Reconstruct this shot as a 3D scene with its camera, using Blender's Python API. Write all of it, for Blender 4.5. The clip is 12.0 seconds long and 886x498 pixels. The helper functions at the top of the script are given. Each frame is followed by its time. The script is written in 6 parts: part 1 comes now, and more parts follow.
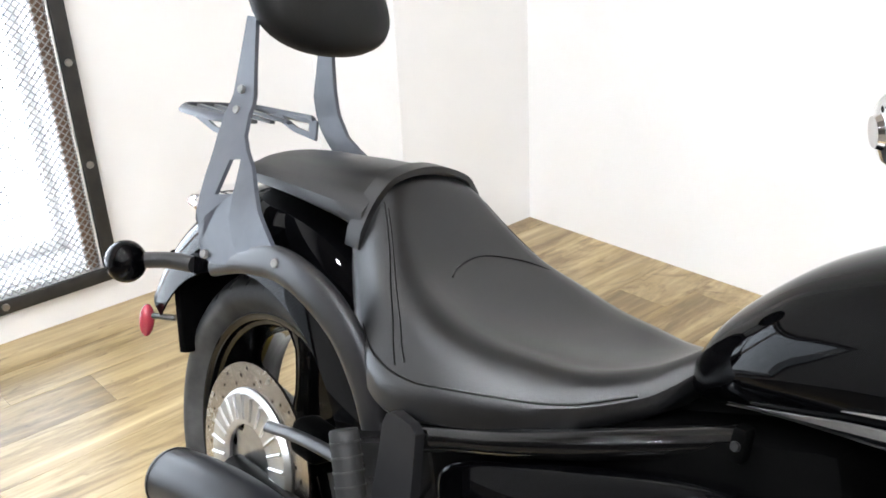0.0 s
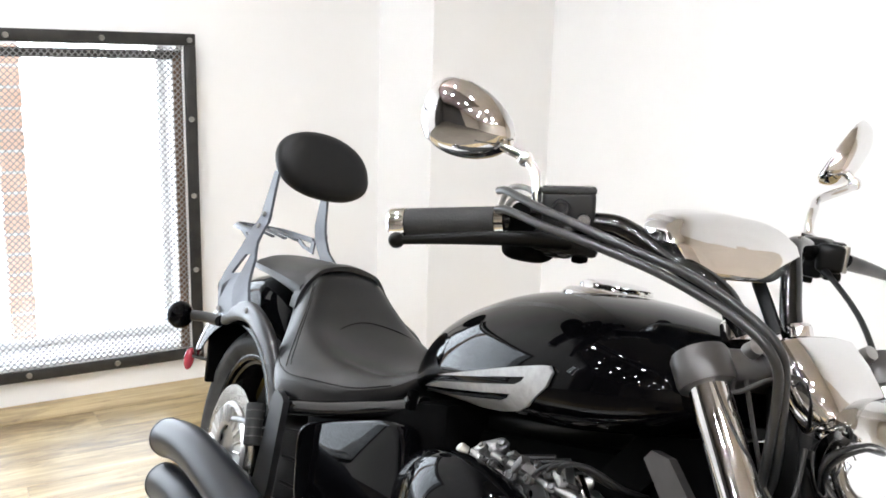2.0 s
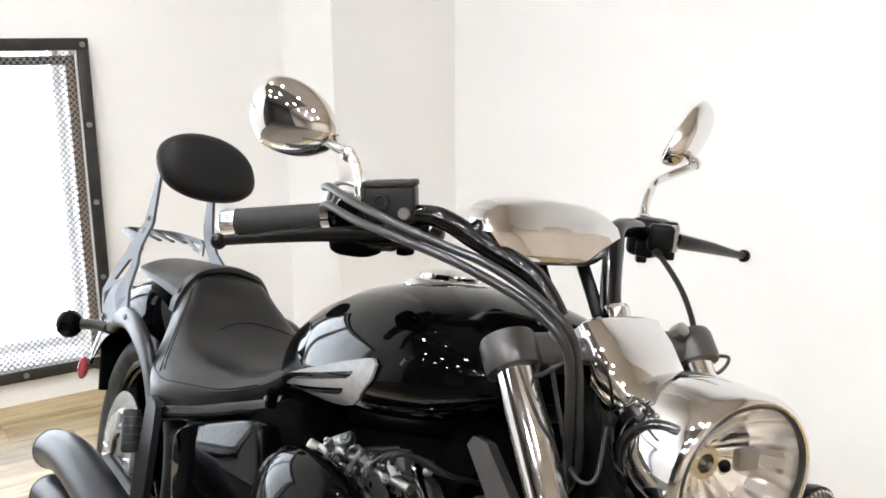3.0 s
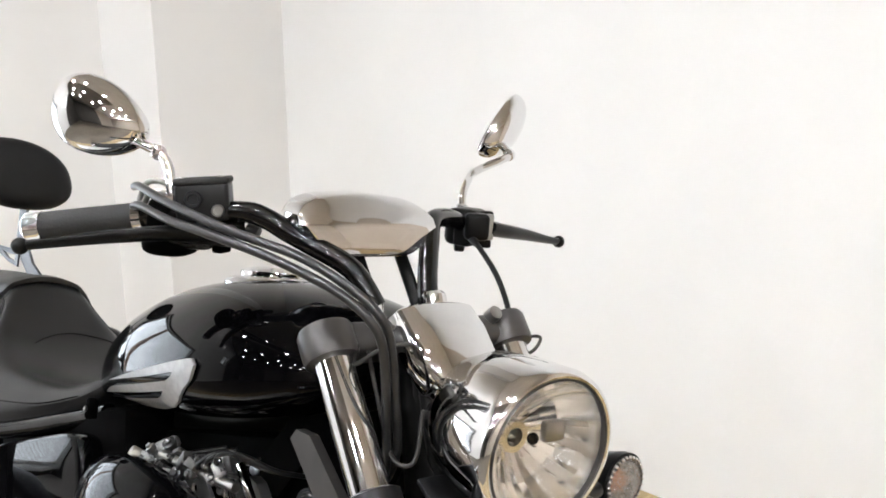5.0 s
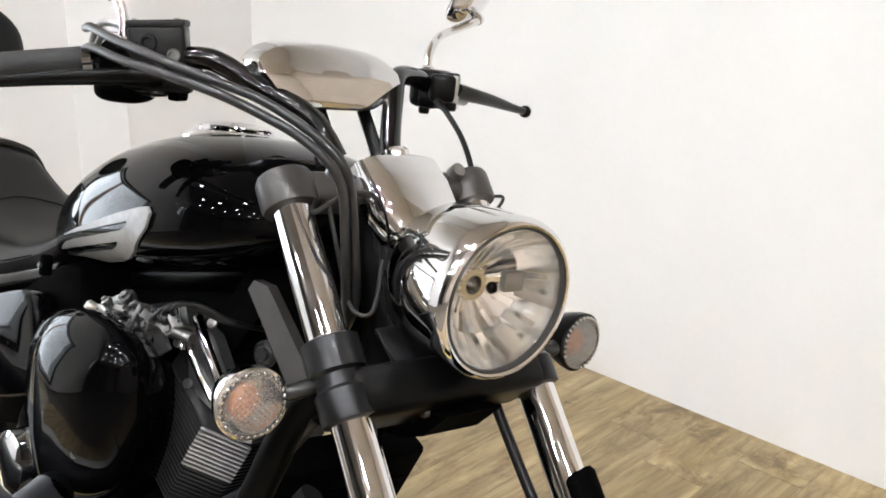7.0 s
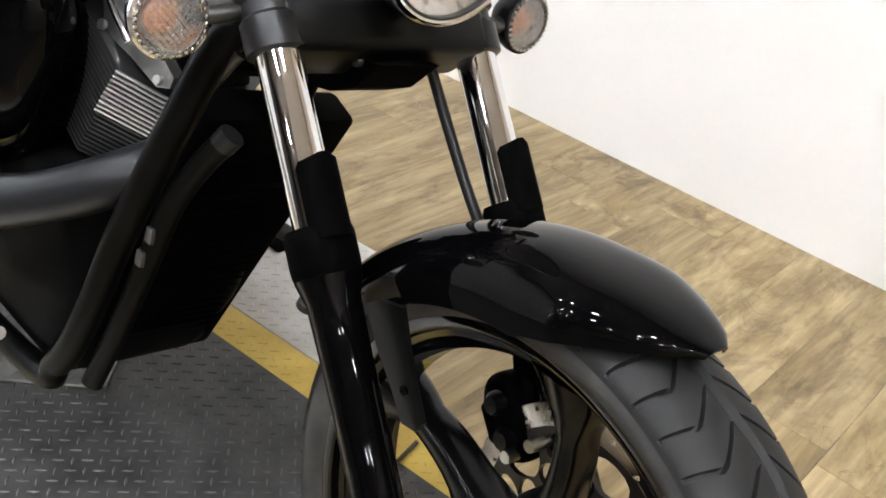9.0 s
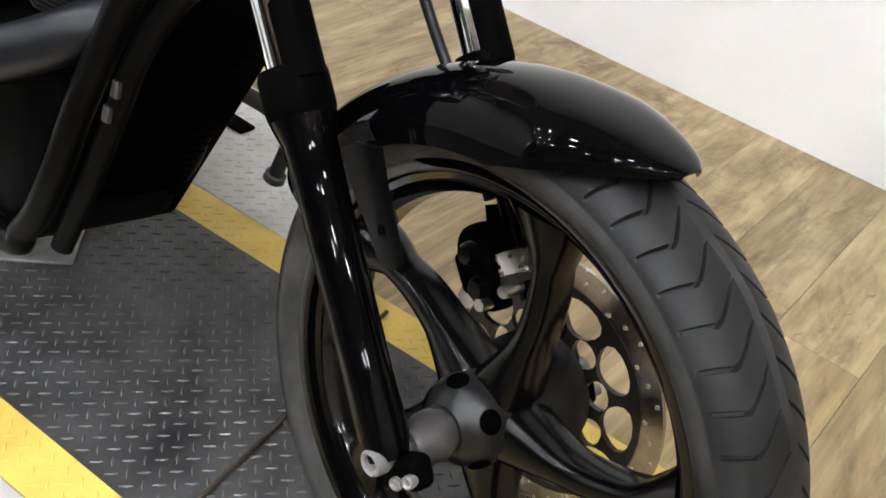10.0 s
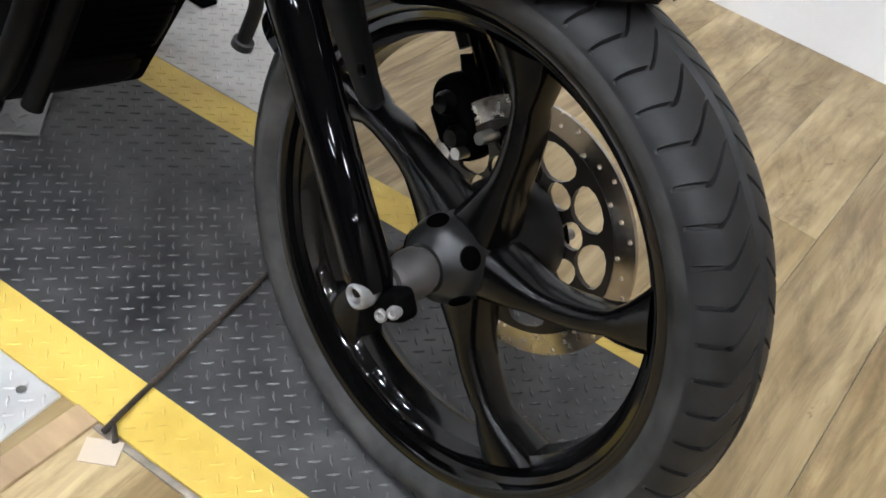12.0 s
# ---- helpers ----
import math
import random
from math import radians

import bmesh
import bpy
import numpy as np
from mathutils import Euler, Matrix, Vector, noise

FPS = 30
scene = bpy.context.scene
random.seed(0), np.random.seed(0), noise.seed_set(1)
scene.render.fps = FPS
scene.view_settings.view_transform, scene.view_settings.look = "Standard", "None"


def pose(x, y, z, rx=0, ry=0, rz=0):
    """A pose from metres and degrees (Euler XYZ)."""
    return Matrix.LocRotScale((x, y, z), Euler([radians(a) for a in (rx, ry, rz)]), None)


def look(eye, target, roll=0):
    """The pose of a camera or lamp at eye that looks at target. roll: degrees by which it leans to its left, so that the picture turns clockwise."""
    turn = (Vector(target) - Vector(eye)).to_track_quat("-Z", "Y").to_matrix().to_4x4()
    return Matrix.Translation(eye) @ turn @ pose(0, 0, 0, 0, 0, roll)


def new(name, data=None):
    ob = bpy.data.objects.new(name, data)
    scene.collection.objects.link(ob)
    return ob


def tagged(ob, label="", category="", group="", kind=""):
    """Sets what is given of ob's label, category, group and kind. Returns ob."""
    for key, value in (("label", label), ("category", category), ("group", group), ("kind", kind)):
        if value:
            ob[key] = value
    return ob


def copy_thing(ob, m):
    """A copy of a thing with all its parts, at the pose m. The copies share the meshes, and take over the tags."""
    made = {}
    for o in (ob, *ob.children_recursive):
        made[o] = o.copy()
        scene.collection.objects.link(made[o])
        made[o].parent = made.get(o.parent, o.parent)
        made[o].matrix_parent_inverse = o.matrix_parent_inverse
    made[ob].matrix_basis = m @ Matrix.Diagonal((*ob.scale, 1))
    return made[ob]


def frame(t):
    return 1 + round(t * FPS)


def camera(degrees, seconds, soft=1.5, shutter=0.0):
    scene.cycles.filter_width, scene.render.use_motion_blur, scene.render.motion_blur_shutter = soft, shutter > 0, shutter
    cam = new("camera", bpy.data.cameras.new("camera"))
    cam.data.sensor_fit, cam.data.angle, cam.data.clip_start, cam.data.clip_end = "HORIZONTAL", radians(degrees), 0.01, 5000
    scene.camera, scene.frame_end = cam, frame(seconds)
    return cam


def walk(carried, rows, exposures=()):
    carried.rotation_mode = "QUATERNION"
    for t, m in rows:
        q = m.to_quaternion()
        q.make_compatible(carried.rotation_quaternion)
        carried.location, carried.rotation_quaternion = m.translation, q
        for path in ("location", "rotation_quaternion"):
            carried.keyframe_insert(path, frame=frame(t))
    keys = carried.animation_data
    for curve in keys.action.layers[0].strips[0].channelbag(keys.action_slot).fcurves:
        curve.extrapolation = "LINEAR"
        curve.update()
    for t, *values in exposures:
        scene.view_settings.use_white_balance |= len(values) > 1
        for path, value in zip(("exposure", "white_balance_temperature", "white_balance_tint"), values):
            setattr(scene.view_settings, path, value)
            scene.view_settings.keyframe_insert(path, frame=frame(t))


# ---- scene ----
EXPOSURES = [(0.0, 0.36, 6250, 10), (1.0, 0.29, 6300, 10), (2.5, 0.17, 6400, 10), (3.5, 0.08, 6500, 10), (5.5, -0.02, 6450, 10), (7.0, -0.02, 6450, 10), (9.0, 0.12, 6400, 10), (10.5, -0.03, 6200, 10), (12.0, -0.12, 6020, 10)]
cam = camera(51.50, 12.0, soft=1.7)
walk(cam, [
    (0.0, look((1.0060, -0.5114, 1.0590), (0.3091, 0.0832, 0.6581), -2.95)),
    (0.3, look((1.0940, -0.5568, 1.1003), (0.3429, 0.0168, 0.7734), -2.83)),
    (0.5, look((1.1621, -0.5713, 1.1184), (0.3731, -0.0235, 0.8403), -4.56)),
    (0.7, look((1.2505, -0.5522, 1.1072), (0.4284, -0.0377, 0.8635), -3.24)),
    (1.0, look((1.4150, -0.5389, 1.1235), (0.5682, -0.0745, 0.8642), -1.88)),
    (1.5, look((1.6252, -0.5565, 1.1099), (0.7734, -0.0827, 0.8862), -0.12)),
    (2.0, look((1.8077, -0.5835, 1.1313), (0.9682, -0.0830, 0.9199), 1.63)),
    (2.5, look((1.8762, -0.4963, 1.1433), (1.0306, -0.0102, 0.9227), 0.53)),
    (3.0, look((1.8928, -0.4617, 1.1380), (1.0813, 0.0795, 0.9180), -0.52)),
    (3.5, look((1.8916, -0.4552, 1.1280), (1.1167, 0.1328, 0.8960), -0.60)),
    (5.5, look((1.9341, -0.4441, 1.1324), (1.2372, 0.2391, 0.9143), -0.90)),
    (6.0, look((1.9347, -0.4452, 1.1284), (1.2463, 0.2442, 0.9034), -0.82)),
    (6.5, look((1.9268, -0.4444, 1.1113), (1.2478, 0.2408, 0.8477), 0.16)),
    (7.0, look((1.9284, -0.4419, 1.0799), (1.2682, 0.2354, 0.7550), 1.43)),
    (7.2, look((1.9264, -0.4428, 1.0665), (1.2762, 0.2352, 0.7234), 1.97)),
    (8.8, look((1.9381, -0.4407, 0.9653), (1.3963, 0.2265, 0.4541), 8.44)),
    (9.0, look((1.9405, -0.4418, 0.9534), (1.4156, 0.2220, 0.4206), 9.37)),
    (9.5, look((1.9484, -0.4534, 0.9269), (1.4633, 0.2061, 0.3526), 10.65)),
    (10.0, look((1.9590, -0.4779, 0.9050), (1.5144, 0.1845, 0.3022), 11.11)),
    (10.5, look((1.9722, -0.5137, 0.8843), (1.5582, 0.1489, 0.2601), 11.89)),
    (11.0, look((1.9848, -0.5331, 0.8635), (1.6000, 0.1204, 0.2117), 13.65)),
    (11.5, look((1.9871, -0.5406, 0.8397), (1.6224, 0.0869, 0.1517), 14.48)),
    (12.0, look((1.9824, -0.5255, 0.8676), (1.6220, 0.1224, 0.1965), 13.31)),
], EXPOSURES)
MOTO = pose(0.0077, -0.0100, -0.0294, -13.37, -0.89, -0.13)  # the machine leans on its side stand
STEER_ANGLE = radians(-9.65)
# ---- world and light ----
world = bpy.data.worlds.new("daylight")
scene.world = world
world.use_nodes = True
sky = world.node_tree.nodes.new("ShaderNodeTexSky")
sky.sky_type, sky.sun_disc, sky.sun_elevation, sky.sun_rotation = "NISHITA", False, radians(40), radians(250)
world.node_tree.links.new(sky.outputs[0], world.node_tree.nodes["Background"].inputs[0])
world.node_tree.nodes["Background"].inputs[1].default_value = 0.15


# ---- materials ----
def material(name, color, rough=0.5, metal=0.0, coat=0.0, spec=0.5):
    m = bpy.data.materials.new(name)
    m.use_nodes = True
    b = m.node_tree.nodes["Principled BSDF"]
    b.inputs["Base Color"].default_value = (*color, 1)
    b.inputs["Roughness"].default_value = rough
    b.inputs["Metallic"].default_value = metal
    b.inputs["Coat Weight"].default_value = coat
    b.inputs["Coat Roughness"].default_value = 0.03
    b.inputs["Specular IOR Level"].default_value = spec
    return m


def grain(m, scale=40.0, dark=(0, 0, 0), light=(1, 1, 1), stretch=(1, 1, 1), bump=0.0, bump_scale=None, rough=None, detail=6.0, random_piece=0.0):
    """Noise in colour, bump and gloss of a material, at two scales."""
    t = m.node_tree
    b = t.nodes["Principled BSDF"]
    co = t.nodes.new("ShaderNodeTexCoord")
    mp = t.nodes.new("ShaderNodeMapping")
    mp.inputs["Scale"].default_value = stretch
    source = co.outputs["Object"]
    if random_piece:
        info = t.nodes.new("ShaderNodeObjectInfo")
        add = t.nodes.new("ShaderNodeVectorMath")
        add.operation = "MULTIPLY_ADD"
        add.inputs[1].default_value = (random_piece, random_piece, random_piece)
        t.links.new(info.outputs["Random"], add.inputs[0])
        t.links.new(source, add.inputs[2])
        source = add.outputs[0]
    t.links.new(source, mp.inputs[0])
    n1, n2 = t.nodes.new("ShaderNodeTexNoise"), t.nodes.new("ShaderNodeTexNoise")
    n1.inputs["Scale"].default_value, n1.inputs["Detail"].default_value = scale, detail
    n2.inputs["Scale"].default_value, n2.inputs["Detail"].default_value = scale * 0.13, 3
    mix = t.nodes.new("ShaderNodeMath")
    mix.operation = "MULTIPLY_ADD"
    mix.inputs[1].default_value = 0.5
    half = t.nodes.new("ShaderNodeMath")
    half.operation = "MULTIPLY"
    half.inputs[1].default_value = 0.5
    for n in (n1, n2):
        t.links.new(mp.outputs[0], n.inputs["Vector"])
    t.links.new(n2.outputs["Fac"], half.inputs[0])
    t.links.new(n1.outputs["Fac"], mix.inputs[0])
    t.links.new(half.outputs[0], mix.inputs[2])
    ramp = t.nodes.new("ShaderNodeValToRGB")
    ramp.color_ramp.elements[0].position, ramp.color_ramp.elements[1].position = 0.32, 0.68
    ramp.color_ramp.elements[0].color, ramp.color_ramp.elements[1].color = (*dark, 1), (*light, 1)
    t.links.new(mix.outputs[0], ramp.inputs[0])
    t.links.new(ramp.outputs[0], b.inputs["Base Color"])
    if rough:
        r = t.nodes.new("ShaderNodeMapRange")
        r.inputs["To Min"].default_value, r.inputs["To Max"].default_value = rough
        t.links.new(mix.outputs[0], r.inputs["Value"])
        t.links.new(r.outputs[0], b.inputs["Roughness"])
    if bump:
        n3 = t.nodes.new("ShaderNodeTexNoise")
        n3.inputs["Scale"].default_value, n3.inputs["Detail"].default_value = bump_scale or scale * 3, 4
        t.links.new(mp.outputs[0], n3.inputs["Vector"])
        bp = t.nodes.new("ShaderNodeBump")
        bp.inputs["Strength"].default_value, bp.inputs["Distance"].default_value = bump, 0.002
        t.links.new(n3.outputs["Fac"], bp.inputs["Height"])
        t.links.new(bp.outputs[0], b.inputs["Normal"])
    return m


PAINT = material("gloss_black_paint", (0.001, 0.001, 0.0012), 0.03, 0, 0.0, 0.09)
LEATHER = grain(material("black_leatherette", (0.02, 0.02, 0.02), 0.36, 0, 0, 0.5), 30, (0.0016, 0.0016, 0.0018), (0.005, 0.005, 0.0053), bump=0.1, bump_scale=520, rough=(0.29, 0.42))
PAD = grain(material("backrest_leatherette", (0.008, 0.008, 0.008), 0.5, 0, 0, 0.25), 30, (0.003, 0.003, 0.003), (0.006, 0.006, 0.006), bump=0.25, bump_scale=520, rough=(0.45, 0.6))
CHROME = grain(material("chrome", (0.82, 0.82, 0.82), 0.04, 1.0), 12, (0.76, 0.76, 0.77), (0.86, 0.86, 0.86), rough=(0.03, 0.07))
STEEL = grain(material("polished_steel", (0.6, 0.6, 0.6), 0.2, 1.0), 60, (0.3, 0.295, 0.285), (0.46, 0.455, 0.445), rough=(0.22, 0.4))
DISC = grain(material("brake_disc_steel", (0.5, 0.49, 0.47), 0.3, 1.0), 90, (0.27, 0.245, 0.215), (0.47, 0.44, 0.40), rough=(0.18, 0.34))
ALU = grain(material("cast_aluminium", (0.5, 0.5, 0.5), 0.35, 1.0), 50, (0.4, 0.4, 0.4), (0.6, 0.6, 0.59), rough=(0.25, 0.45), bump=0.1)
SILVER = grain(material("silver_emblem", (0.45, 0.45, 0.45), 0.42, 0.6), 120, (0.23, 0.23, 0.23), (0.37, 0.37, 0.365), rough=(0.4, 0.55))
SATIN = grain(material("satin_black", (0.012, 0.012, 0.012), 0.35, 0, 0, 0.13), 25, (0.0015, 0.0015, 0.0015), (0.004, 0.004, 0.004), rough=(0.24, 0.36))
MATT = grain(material("matt_black", (0.01, 0.01, 0.01), 0.6, 0, 0, 0.01), 40, (0.0005, 0.0005, 0.0005), (0.002, 0.002, 0.002), rough=(0.5, 0.75), bump=0.1)
BOLTBLACK = material("black_hardware", (0.015, 0.015, 0.015), 0.3)
EXHAUST = grain(material("matt_black_exhaust_coating", (0.03, 0.03, 0.033), 0.4, 0, 0, 0.22), 18, (0.006, 0.0064, 0.0078), (0.013, 0.0138, 0.0165), rough=(0.3, 0.42))
BAR = grain(material("slate_grey_powder_coat", (0.06, 0.066, 0.08), 0.4, 0.3), 30, (0.042, 0.046, 0.057), (0.07, 0.076, 0.09), rough=(0.34, 0.48))
STRUT = grain(material("satin_grey_metal", (0.12, 0.12, 0.13), 0.35, 0.6), 30, (0.014, 0.014, 0.015), (0.026, 0.026, 0.028), rough=(0.26, 0.38))
CLAMP = grain(material("satin_graphite", (0.06, 0.057, 0.055), 0.36, 0.5), 30, (0.045, 0.043, 0.041), (0.075, 0.07, 0.068), rough=(0.3, 0.45))
RUBBER = grain(material("tyre_rubber", (0.02, 0.02, 0.02), 0.5, 0, 0, 0.2), 30, (0.004, 0.004, 0.004), (0.02, 0.02, 0.0203), rough=(0.42, 0.62), bump=0.15)
GRIP = grain(material("grip_rubber", (0.018, 0.018, 0.018), 0.6, 0, 0, 0.2), 30, (0.014, 0.014, 0.014), (0.024, 0.024, 0.024), rough=(0.5, 0.7), bump=0.3, bump_scale=300)
RIM = material("gloss_black_wheel", (0.0015, 0.0015, 0.0015), 0.08, 0, 0.0, 0.3)
ENGINE = grain(material("black_engine_paint", (0.012, 0.012, 0.012), 0.5, 0, 0, 0.02), 30, (0.0015, 0.0015, 0.0015), (0.004, 0.004, 0.004), rough=(0.38, 0.55), bump=0.15)
HOSE = material("rubber_hose", (0.006, 0.006, 0.006), 0.42, 0, 0, 0.25)
TUBE = grain(material("black_frame_paint", (0.004, 0.004, 0.004), 0.4, 0, 0, 0.05), 25, (0.001, 0.001, 0.001), (0.003, 0.003, 0.003), rough=(0.28, 0.4))
ROD = grain(material("rust_flecked_rod", (0.02, 0.02, 0.02), 0.45, 0, 0, 0.3), 160, (0.0, 0.0, 0.0), (0.06, 0.045, 0.033), rough=(0.35, 0.55), bump=0.3)
SHEATH = grain(material("grey_cable_sheath", (0.02, 0.02, 0.02), 0.3), 60, (0.008, 0.008, 0.008), (0.022, 0.022, 0.022), rough=(0.26, 0.4))
RED = material("red_reflector", (0.3, 0.03, 0.045), 0.2, 0, 0.3)
AMBER = material("amber_bulb", (0.45, 0.15, 0.03), 0.35)
# dead black, for the shade inside hollows
HOLESHADE = material("hollow_shade", (0.001, 0.001, 0.001), 0.9, 0, 0, 0.0)
SPOKE = material("black_wheel_spoke", (0.0015, 0.0015, 0.0015), 0.2, 0, 0.0, 0.2)
SIDEWALL = grain(material("dusty_sidewall_rubber", (0.02, 0.02, 0.02), 0.6, 0, 0, 0.1), 22, (0.012, 0.012, 0.0118), (0.075, 0.074, 0.072), rough=(0.45, 0.7), bump=0.1)
BOLTGREY = grain(material("dull_zinc_bolt", (0.4, 0.4, 0.39), 0.45, 0.3), 120, (0.13, 0.128, 0.124), (0.26, 0.255, 0.248), rough=(0.4, 0.55))
RAIL = grain(material("gloss_black_rail", (0.003, 0.003, 0.003), 0.12, 0, 0, 0.45), 25, (0.001, 0.001, 0.001), (0.003, 0.003, 0.003), rough=(0.08, 0.16))
ARMS = grain(material("bronze_black_disc_carrier", (0.02, 0.017, 0.014), 0.4, 0.5), 30, (0.014, 0.012, 0.01), (0.032, 0.027, 0.022), rough=(0.3, 0.45))
GROUT = grain(material("worn_pale_edge_filler", (0.4, 0.37, 0.33), 0.7), 45, (0.12, 0.10, 0.08), (0.34, 0.295, 0.24), rough=(0.5, 0.8), bump=0.3)
WALL = grain(material("white_wall_paint", (0.8, 0.79, 0.77), 0.6), 3, (0.77, 0.765, 0.755), (0.82, 0.815, 0.805), bump=0.08, bump_scale=160, rough=(0.5, 0.7))
# unseen hall, toned dark for what the black paint mirrors
DARKWALL = grain(material("unseen_hall_dark", (0.06, 0.056, 0.05), 0.7), 3, (0.045, 0.041, 0.036), (0.07, 0.064, 0.056))
CEILING = grain(material("beige_ceiling_paint", (0.7, 0.67, 0.62), 0.7), 3, (0.57, 0.525, 0.465), (0.65, 0.605, 0.545))
BACKWALL = grain(material("tan_wall_paint", (0.6, 0.53, 0.45), 0.6), 3, (0.46, 0.40, 0.335), (0.54, 0.475, 0.40))

# unseen hall ceiling, its tone set by the reflections it gives
HALLCEILING = grain(material("unseen_hall_ceiling_brown", (0.3, 0.26, 0.21), 0.7), 3, (0.17, 0.148, 0.122), (0.22, 0.192, 0.16))


def plywood():
    """Pale streaked boards with brown blotches, different on each plank."""
    m = material("plywood_look_floor", (0.4, 0.3, 0.18), 0.4)
    t = m.node_tree
    bsdf = t.nodes["Principled BSDF"]
    info, co = t.nodes.new("ShaderNodeObjectInfo"), t.nodes.new("ShaderNodeTexCoord")
    add = t.nodes.new("ShaderNodeVectorMath")
    add.operation = "MULTIPLY_ADD"
    add.inputs[1].default_value = (31.0, 17.0, 11.0)
    t.links.new(info.outputs["Random"], add.inputs[0])
    t.links.new(co.outputs["Object"], add.inputs[2])

    def noise(scale, stretch, detail=6.0, distort=0.0, rough=0.6):
        mp, n = t.nodes.new("ShaderNodeMapping"), t.nodes.new("ShaderNodeTexNoise")
        mp.inputs["Scale"].default_value = stretch
        n.inputs["Scale"].default_value, n.inputs["Detail"].default_value = scale, detail
        n.inputs["Distortion"].default_value, n.inputs["Roughness"].default_value = distort, rough
        t.links.new(add.outputs[0], mp.inputs[0])
        t.links.new(mp.outputs[0], n.inputs["Vector"])
        return n.outputs["Fac"]

    def ramp(source, p0, p1, c0, c1):
        r = t.nodes.new("ShaderNodeValToRGB")
        r.color_ramp.elements[0].position, r.color_ramp.elements[1].position = p0, p1
        r.color_ramp.elements[0].color, r.color_ramp.elements[1].color = (*c0, 1), (*c1, 1)
        t.links.new(source, r.inputs[0])
        return r.outputs[0]

    def mixed(kind, factor, a, c):
        x = t.nodes.new("ShaderNodeMix")
        x.data_type, x.blend_type = "RGBA", kind
        x.inputs[0].default_value = factor
        t.links.new(a, x.inputs[6])
        t.links.new(c, x.inputs[7])
        return x.outputs[2]

    base = ramp(noise(5.0, (2.6, 0.35, 1), 5, 0.5), 0.35, 0.66, (0.27, 0.195, 0.086), (0.47, 0.37, 0.205))
    streak = ramp(noise(20.0, (2.6, 0.14, 1), 7, 0.6), 0.36, 0.64, (0.6, 0.56, 0.51), (1.1, 1.1, 1.1))
    stain = ramp(noise(5.5, (2.0, 0.42, 1), 9, 0.7, 0.7), 0.36, 0.5, (0.44, 0.385, 0.32), (1, 1, 1))
    knots = ramp(noise(17.0, (1.6, 0.5, 1), 6, 1.0, 0.7), 0.3, 0.37, (0.36, 0.31, 0.26), (1, 1, 1))
    tone = ramp(info.outputs["Random"], 0.0, 1.0, (0.86, 0.85, 0.84), (1.08, 1.08, 1.07))
    col = mixed("MULTIPLY", 0.75, base, streak)
    col = mixed("MULTIPLY", 0.8, col, stain)
    col = mixed("MULTIPLY", 0.8, col, knots)
    col = mixed("MULTIPLY", 1.0, col, tone)
    t.links.new(col, bsdf.inputs["Base Color"])
    rr = t.nodes.new("ShaderNodeMapRange")
    rr.inputs["To Min"].default_value, rr.inputs["To Max"].default_value = 0.24, 0.42
    t.links.new(noise(9.0, (1, 1, 1)), rr.inputs["Value"])
    t.links.new(rr.outputs[0], bsdf.inputs["Roughness"])
    bp = t.nodes.new("ShaderNodeBump")
    bp.inputs["Strength"].default_value, bp.inputs["Distance"].default_value = 0.12, 0.002
    t.links.new(noise(60.0, (3.0, 0.2, 1)), bp.inputs["Height"])
    t.links.new(bp.outputs[0], bsdf.inputs["Normal"])
    return m


WOOD = plywood()
# unseen floor beyond the planks, darkened for reflections
HALLFLOOR = grain(material("unseen_hall_floor_brown", (0.08, 0.066, 0.05), 0.5), 6, (0.06, 0.05, 0.037), (0.11, 0.09, 0.068))
WOODEDGE = grain(material("raw_wood_strip", (0.35, 0.25, 0.14), 0.6), 14, (0.2, 0.13, 0.07), (0.45, 0.32, 0.18), stretch=(1, 3, 1), bump=0.2)
PLATE = grain(material("black_chequer_plate", (0.045, 0.045, 0.043), 0.42, 0.4, 0, 0.35), 14, (0.017, 0.017, 0.0175), (0.10, 0.099, 0.098), rough=(0.28, 0.48), bump=0.1)
TREAD = grain(material("worn_chequer_bars", (0.08, 0.08, 0.075), 0.4, 0.5), 30, (0.03, 0.03, 0.03), (0.15, 0.15, 0.147), rough=(0.3, 0.5))
YELLOW = grain(material("worn_yellow_paint", (0.7, 0.46, 0.03), 0.4), 16, (0.42, 0.285, 0.04), (0.62, 0.455, 0.095), rough=(0.32, 0.5), bump=0.1)
GREYPLATE = grain(material("galvanised_chequer_plate", (0.5, 0.49, 0.46), 0.4, 0.35), 20, (0.50, 0.50, 0.485), (0.72, 0.715, 0.70), rough=(0.3, 0.5))
BAREPLATE = grain(material("bare_steel_plate", (0.2, 0.2, 0.19), 0.4, 0.6), 20, (0.10, 0.098, 0.093), (0.27, 0.265, 0.25), rough=(0.3, 0.5))
CAST = grain(material("rough_cast_alloy", (0.4, 0.4, 0.4), 0.5, 0.7), 70, (0.16, 0.16, 0.157), (0.5, 0.495, 0.485), rough=(0.4, 0.65), bump=0.4)
FRAME = grain(material("dark_steel_frame", (0.035, 0.034, 0.033), 0.45, 0.5), 20, (0.02, 0.02, 0.02), (0.055, 0.052, 0.048), rough=(0.4, 0.6))
RUST = grain(material("rusty_steel_strip", (0.1, 0.06, 0.04), 0.6, 0.3), 14, (0.035, 0.028, 0.024), (0.2, 0.12, 0.075), stretch=(1, 1, 0.5), rough=(0.5, 0.75))
MESH = material("expanded_metal", (0.3, 0.3, 0.3), 0.45, 0.4)
BRICK = grain(material("orange_brick", (0.45, 0.2, 0.1), 0.8), 30, (0.82, 0.5, 0.35), (0.92, 0.63, 0.48), bump=0.3)
MIRROR = material("mirror_glass", (0.9, 0.9, 0.9), 0.01, 1.0)
